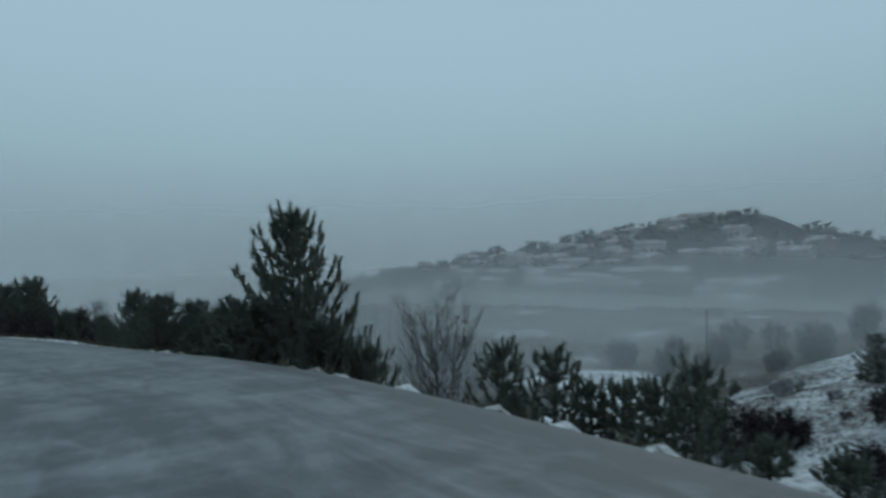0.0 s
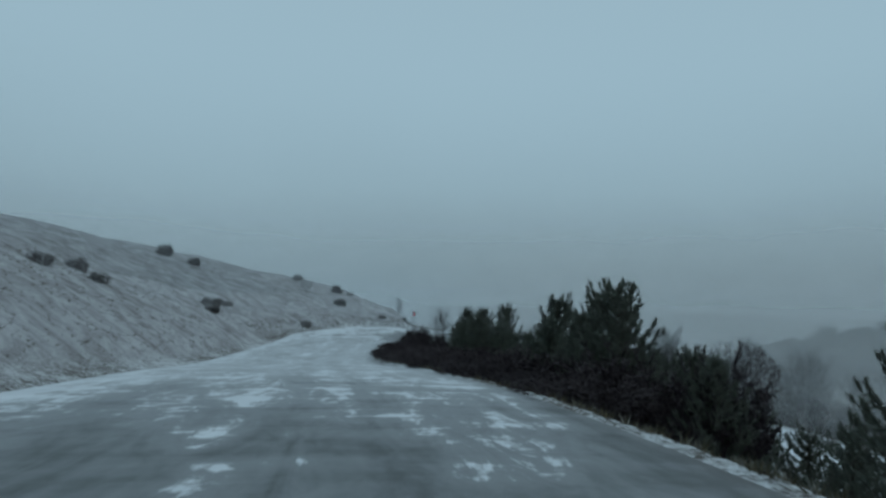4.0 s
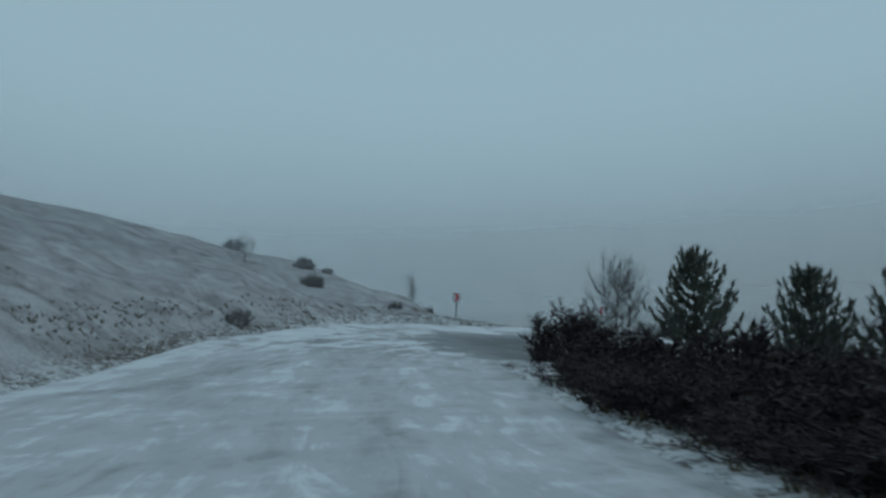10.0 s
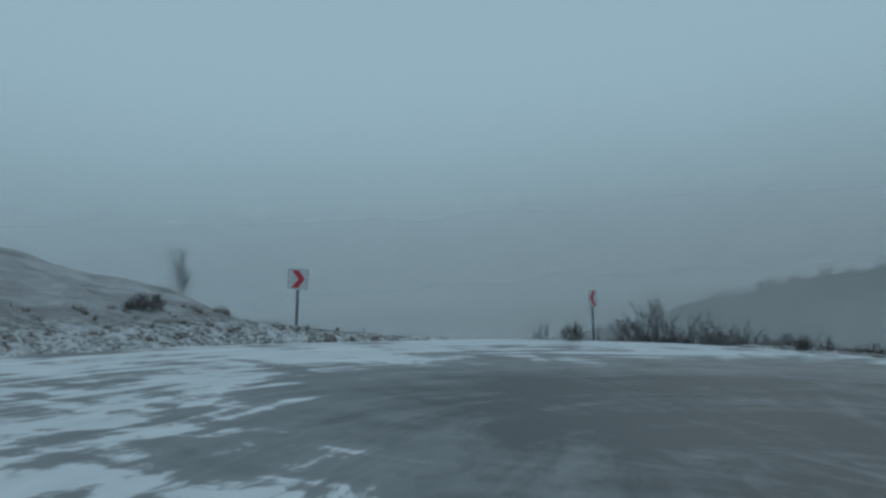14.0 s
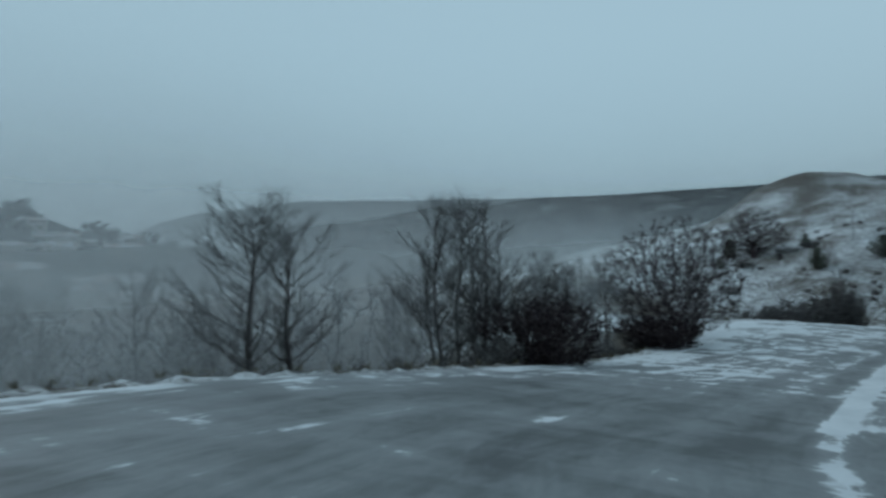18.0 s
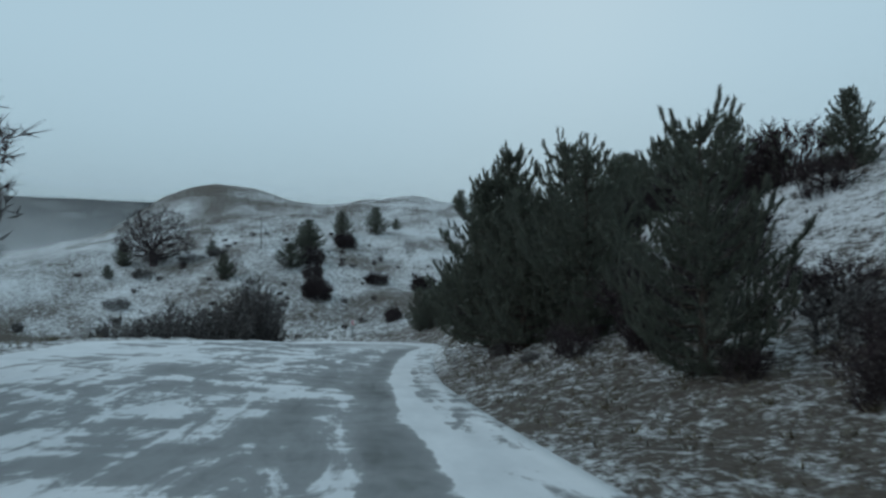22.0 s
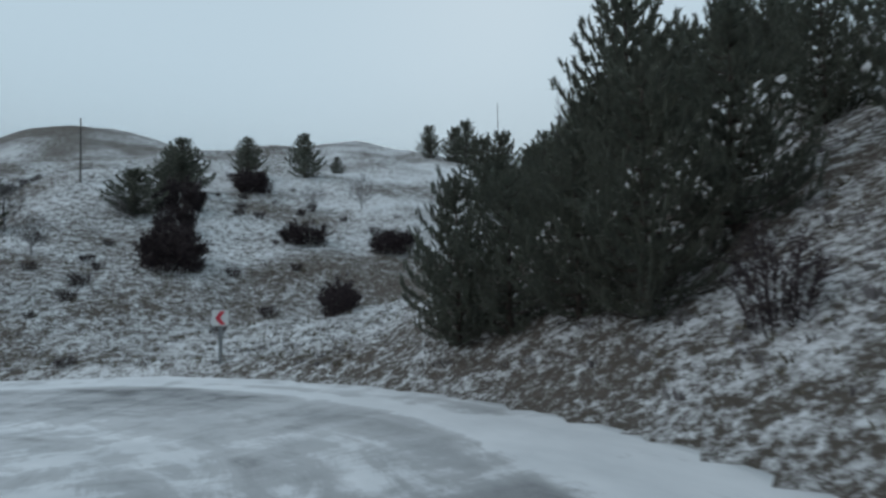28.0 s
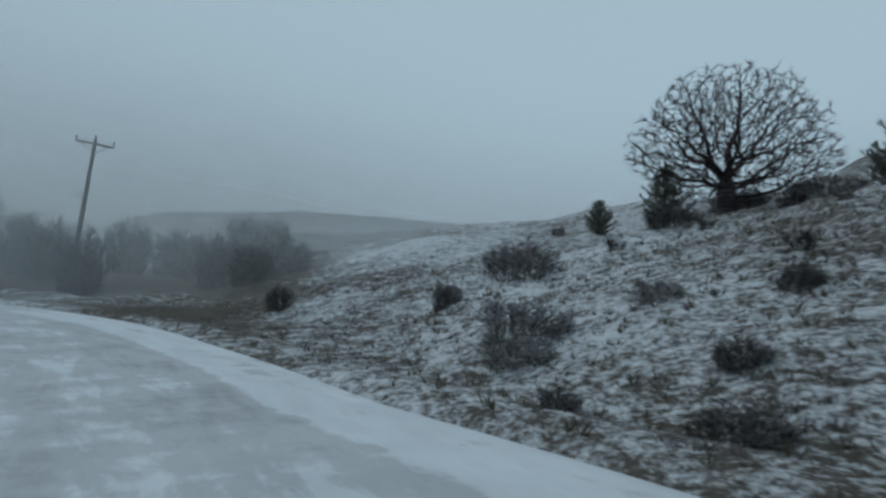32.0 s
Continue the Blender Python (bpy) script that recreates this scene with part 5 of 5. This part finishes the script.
def utility_pole(x, y, tall, arms, lean, label):
    pole = new("utility_pole")
    pole.matrix_basis = pose(x, y, ground_z(x, y), 0, lean, 132)
    sh = Shape()
    sh.tube([(0, 0, z) for z in np.linspace(-0.5, tall, 8)], list(np.linspace(0.17, 0.10, 8) * (1.0 if arms else 0.6)), 10)
    part("shaft", sh.v, sh.f, MAT["wood"], pole, smooth=True)
    if arms:
        sh = Shape()
        box(sh, (-1.05, -0.14, tall - 0.32), (1.05, -0.08, tall - 0.20), bevel=0.01)
        part("crossarm", sh.v, sh.f, MAT["post"], pole)
        for s in (-1, 1):
            sh = Shape()
            sh.tube([(s * 0.75, -0.11, tall - 0.3), (s * 0.05, -0.11, tall - 0.85)], [0.025, 0.025], 6)
            part("brace", sh.v, sh.f, MAT["post"], pole)
        for px, pz in ((-1.0, tall - 0.2), (0.0, tall), (1.0, tall - 0.2)):
            sh = Shape()
            sh.tube([(px, -0.11, pz + z) for z in (0, 0.10, 0.12, 0.2, 0.22, 0.30)], [0.02, 0.02, 0.075, 0.06, 0.08, 0.03], 8)
            part("insulator", sh.v, sh.f, MAT["insulator"], pole)
        sh = Shape()
        box(sh, (0.1, -0.05, tall * 0.62), (0.5, 0.0, tall * 0.62 + 0.06), bevel=0.008)
        part("step_iron", sh.v, sh.f, MAT["post"], pole)
    return tagged(pole, label, "pole")


utility_pole(34.3, 85.0, -8.0 - ground_z(34.3, 85.0), True, -1.4, "grey utility pole with a crossarm and three insulators")
utility_pole(34.0, 33.9, 0.4 - ground_z(34.0, 33.9), False, 0, "plain grey pole standing on the hilltop")
utility_pole(31.7, -34.8, 15.6 - ground_z(31.7, -34.8), False, 0, "plain grey pole far up the hillside")


def marker_post(x, y):
    post = new("marker_post")
    post.matrix_basis = pose(x, y, ground_z(x, y), 3, 2, 30)
    sh = Shape()
    box(sh, (-0.06, -0.05, -0.3), (0.06, 0.05, 0.75))
    part("shaft", sh.v, sh.f, MAT["wood"], post)
    return tagged(post, "short dark wooden marker post on the bank", "post")


marker_post(-38.3, 62.3)


def stone(x, y, size, seed):
    r = random.Random(seed)
    bm = bmesh.new()
    bmesh.ops.create_icosphere(bm, subdivisions=2, radius=size / 2)
    for v in bm.verts:
        k = 1 + 0.22 * noise.noise(v.co * (3 / size) + Vector((seed, 0, 0)))
        v.co = Vector((v.co.x * k * r.uniform(0.95, 1.05), v.co.y * k, v.co.z * k * 0.6))
    me = bpy.data.meshes.new("stone")
    bm.to_mesh(me)
    bm.free()
    me.materials.append(MAT["stone"])
    ob = new("stone", me)
    z = ground_z(x, y)
    ob.matrix_basis = pose(x, y, z + size * 0.16, r.uniform(-10, 10), r.uniform(-10, 10), r.uniform(0, 360))
    return tagged(ob, "small grey field stone with snow on its top", "stone", "stones at the verge")


rs = random.Random(77)
for (x, y), r in along(S_APEX - 16, S_APEX + 20, 22, (-3.0, -0.3), 21):
    stone(x, y, r.uniform(0.16, 0.42), r.randint(0, 999))
for (x, y), r in along(S_START - 4, S_START + 24, 9, (0.2, 0.8), 22):
    stone(x, y, r.uniform(0.12, 0.25), r.randint(0, 999))
for (x, y), r in along(S_STEEP, S_BEND - 6, 16, (0.4, 3.5), 23):
    stone(x, y, r.uniform(0.15, 0.45), r.randint(0, 999))


# ---------------------------------------------------------------- village across the valley
def house(x, y, z, w, d, h, turn, roof):
    ob = new("house")
    ob.matrix_basis = pose(x, y, z, 0, 0, turn)
    sh = Shape()
    box(sh, (-w / 2, -d / 2, -4), (w / 2, d / 2, h), bevel=0.05)
    part("wall", sh.v, sh.f, MAT["plaster"], ob)
    e = 0.5
    sh = Shape()
    sh.v = [(-w / 2 - e, -d / 2 - e, h), (w / 2 + e, -d / 2 - e, h), (w / 2 + e, d / 2 + e, h), (-w / 2 - e, d / 2 + e, h), (-w / 2 - e, 0, h + roof), (w / 2 + e, 0, h + roof)]
    sh.f = [(0, 1, 5, 4), (2, 3, 4, 5), (1, 2, 5), (3, 0, 4), (3, 2, 1, 0)]
    part("roof", sh.v, sh.f, MAT["roof"], ob)
    for px in np.arange(-w / 2 + 1.6, w / 2 - 1.0, 2.6):
        sh = Shape()
        box(sh, (px - 0.5, -d / 2 - 0.05, h * 0.45), (px + 0.5, -d / 2 + 0.02, h * 0.45 + 1.3), bevel=0.02)
        part("window", sh.v, sh.f, MAT["insulator"], ob)
    return tagged(ob, "pale village house with a snowy roof in fog", "house", "village houses")


for k in range(64):
    r = random.Random(900 + k)
    yaw = radians(r.uniform(-24, -62))
    g = r.uniform(0.45, 0.92)
    dist = VILLAGE - 150 * (1 - g)
    f = (math.degrees(yaw) - 4) / -104
    top = village_top(f) - 5
    zz = -70 + (top + 70) * (1 - (1 - g) ** 1.6)
    house(HAIRPIN[0] - math.sin(yaw) * dist, HAIRPIN[1] + math.cos(yaw) * dist, zz, r.uniform(9, 15), r.uniform(7, 9), r.uniform(4, 7), math.degrees(yaw) + r.uniform(-30, 30), r.uniform(1.2, 2.0))


# trees and hedges among the houses
def clump(seed):
    r = random.Random(seed)
    sh = Shape()
    for _ in range(46):
        an, h = r.uniform(0, 6.283), r.random()
        p = Vector((math.cos(an) * 0.35 * r.random(), math.sin(an) * 0.35 * r.random(), h * 0.75))
        d = Vector((math.cos(an), math.sin(an), r.uniform(0.2, 1.4))).normalized()
        sh.needle(p, p + d * r.uniform(0.25, 0.5), 0.09, r)
    return sh


kinds = [clump(k) for k in range(5)]
grove = Shape()
for k in range(420):
    r = random.Random(2000 + k)
    f, g = r.uniform(0.03, 0.93), r.uniform(0.30, 1.0) ** 0.8
    yaw, dist = radians(4 - 104 * f), VILLAGE - 150 * (1 - g)
    zz = -70 + (village_top(f) + 70) * (1 - (1 - g) ** 1.6) - 0.5
    ox, oy = HAIRPIN[0] - math.sin(yaw) * dist, HAIRPIN[1] + math.cos(yaw) * dist
    size, sh, base = r.uniform(2.5, 6.5), kinds[k % 5], len(grove.v)
    grove.v += [(ox + x * size * 1.3, oy + y * size * 1.3, zz + z * size) for x, y, z in sh.v]
    grove.f += [tuple(i + base for i in q) for q in sh.f]
tagged(mesh_object("grove", grove.v, grove.f, MAT["thicket"]), "bare trees and hedges among the village houses", "trees", kind="stuff")


# ---------------------------------------------------------------- dead grass, too much to count
def tufts(name, picks, seed, label, blades=7, tall=(0.08, 0.24)):
    r = random.Random(seed)
    xy = np.array(picks)
    z = heights(xy)[0]
    sh = Shape()
    for (x, y), g in zip(xy, z):
        h = r.uniform(*tall)
        c = Vector((x, y, g - 0.03))
        for _ in range(blades):
            o = Vector((r.uniform(-1, 1), r.uniform(-1, 1), 0)) * h * 0.55
            sh.needle(c + o * 0.5, c + o * 1.3 + Vector((r.uniform(-0.1, 0.1), r.uniform(-0.1, 0.1), h * r.uniform(0.6, 1.1))), h * 0.07, r)
    return tagged(mesh_object(name, sh.v, sh.f, MAT["grass"]), label, "grass", kind="stuff")


def scatter(s0, s1, count, offs, seed):
    out = [p for p, _ in along(s0, s1, count, offs, seed)]
    return [(float(x), float(y)) for x, y in out]


tufts("grass", scatter(S_BACK - 16, S_BEND - 10, 5200, (0.3, 9.0), 31), 31, "dead grass tufts poking through snow on the bank")
hill_picks = []
rg = random.Random(32)
while len(hill_picks) < 9000:
    x, y = rg.uniform(-12, 52), rg.uniform(12, 66)
    if rg.random() < 1.25 - math.hypot(x + 4, y - 50) / 52:
        hill_picks.append((x, y))
hp = np.array(hill_picks)
_, he, hd, _ = heights(hp)
tufts("grass", hp[(he > 0.3) & (hd > 0)].tolist(), 33, "dead grass tufts poking through snow on the hillside", 6, (0.10, 0.30))
tufts("grass", scatter(S_START - 6, S_APEX - 20, 3600, (-16, -0.2), 34), 35, "dead grass tufts on the hill above the road")
tufts("grass", scatter(S_START - 6, S_APEX - 30, 2300, (0.1, 3.0), 36), 37, "dead grass along the road edge", 8, (0.10, 0.30))
tufts("grass", scatter(S_APEX - 24, S_STEEP + 10, 2600, (-4.0, -0.2), 38), 39, "dead grass along the valley verge", 7, (0.10, 0.32))
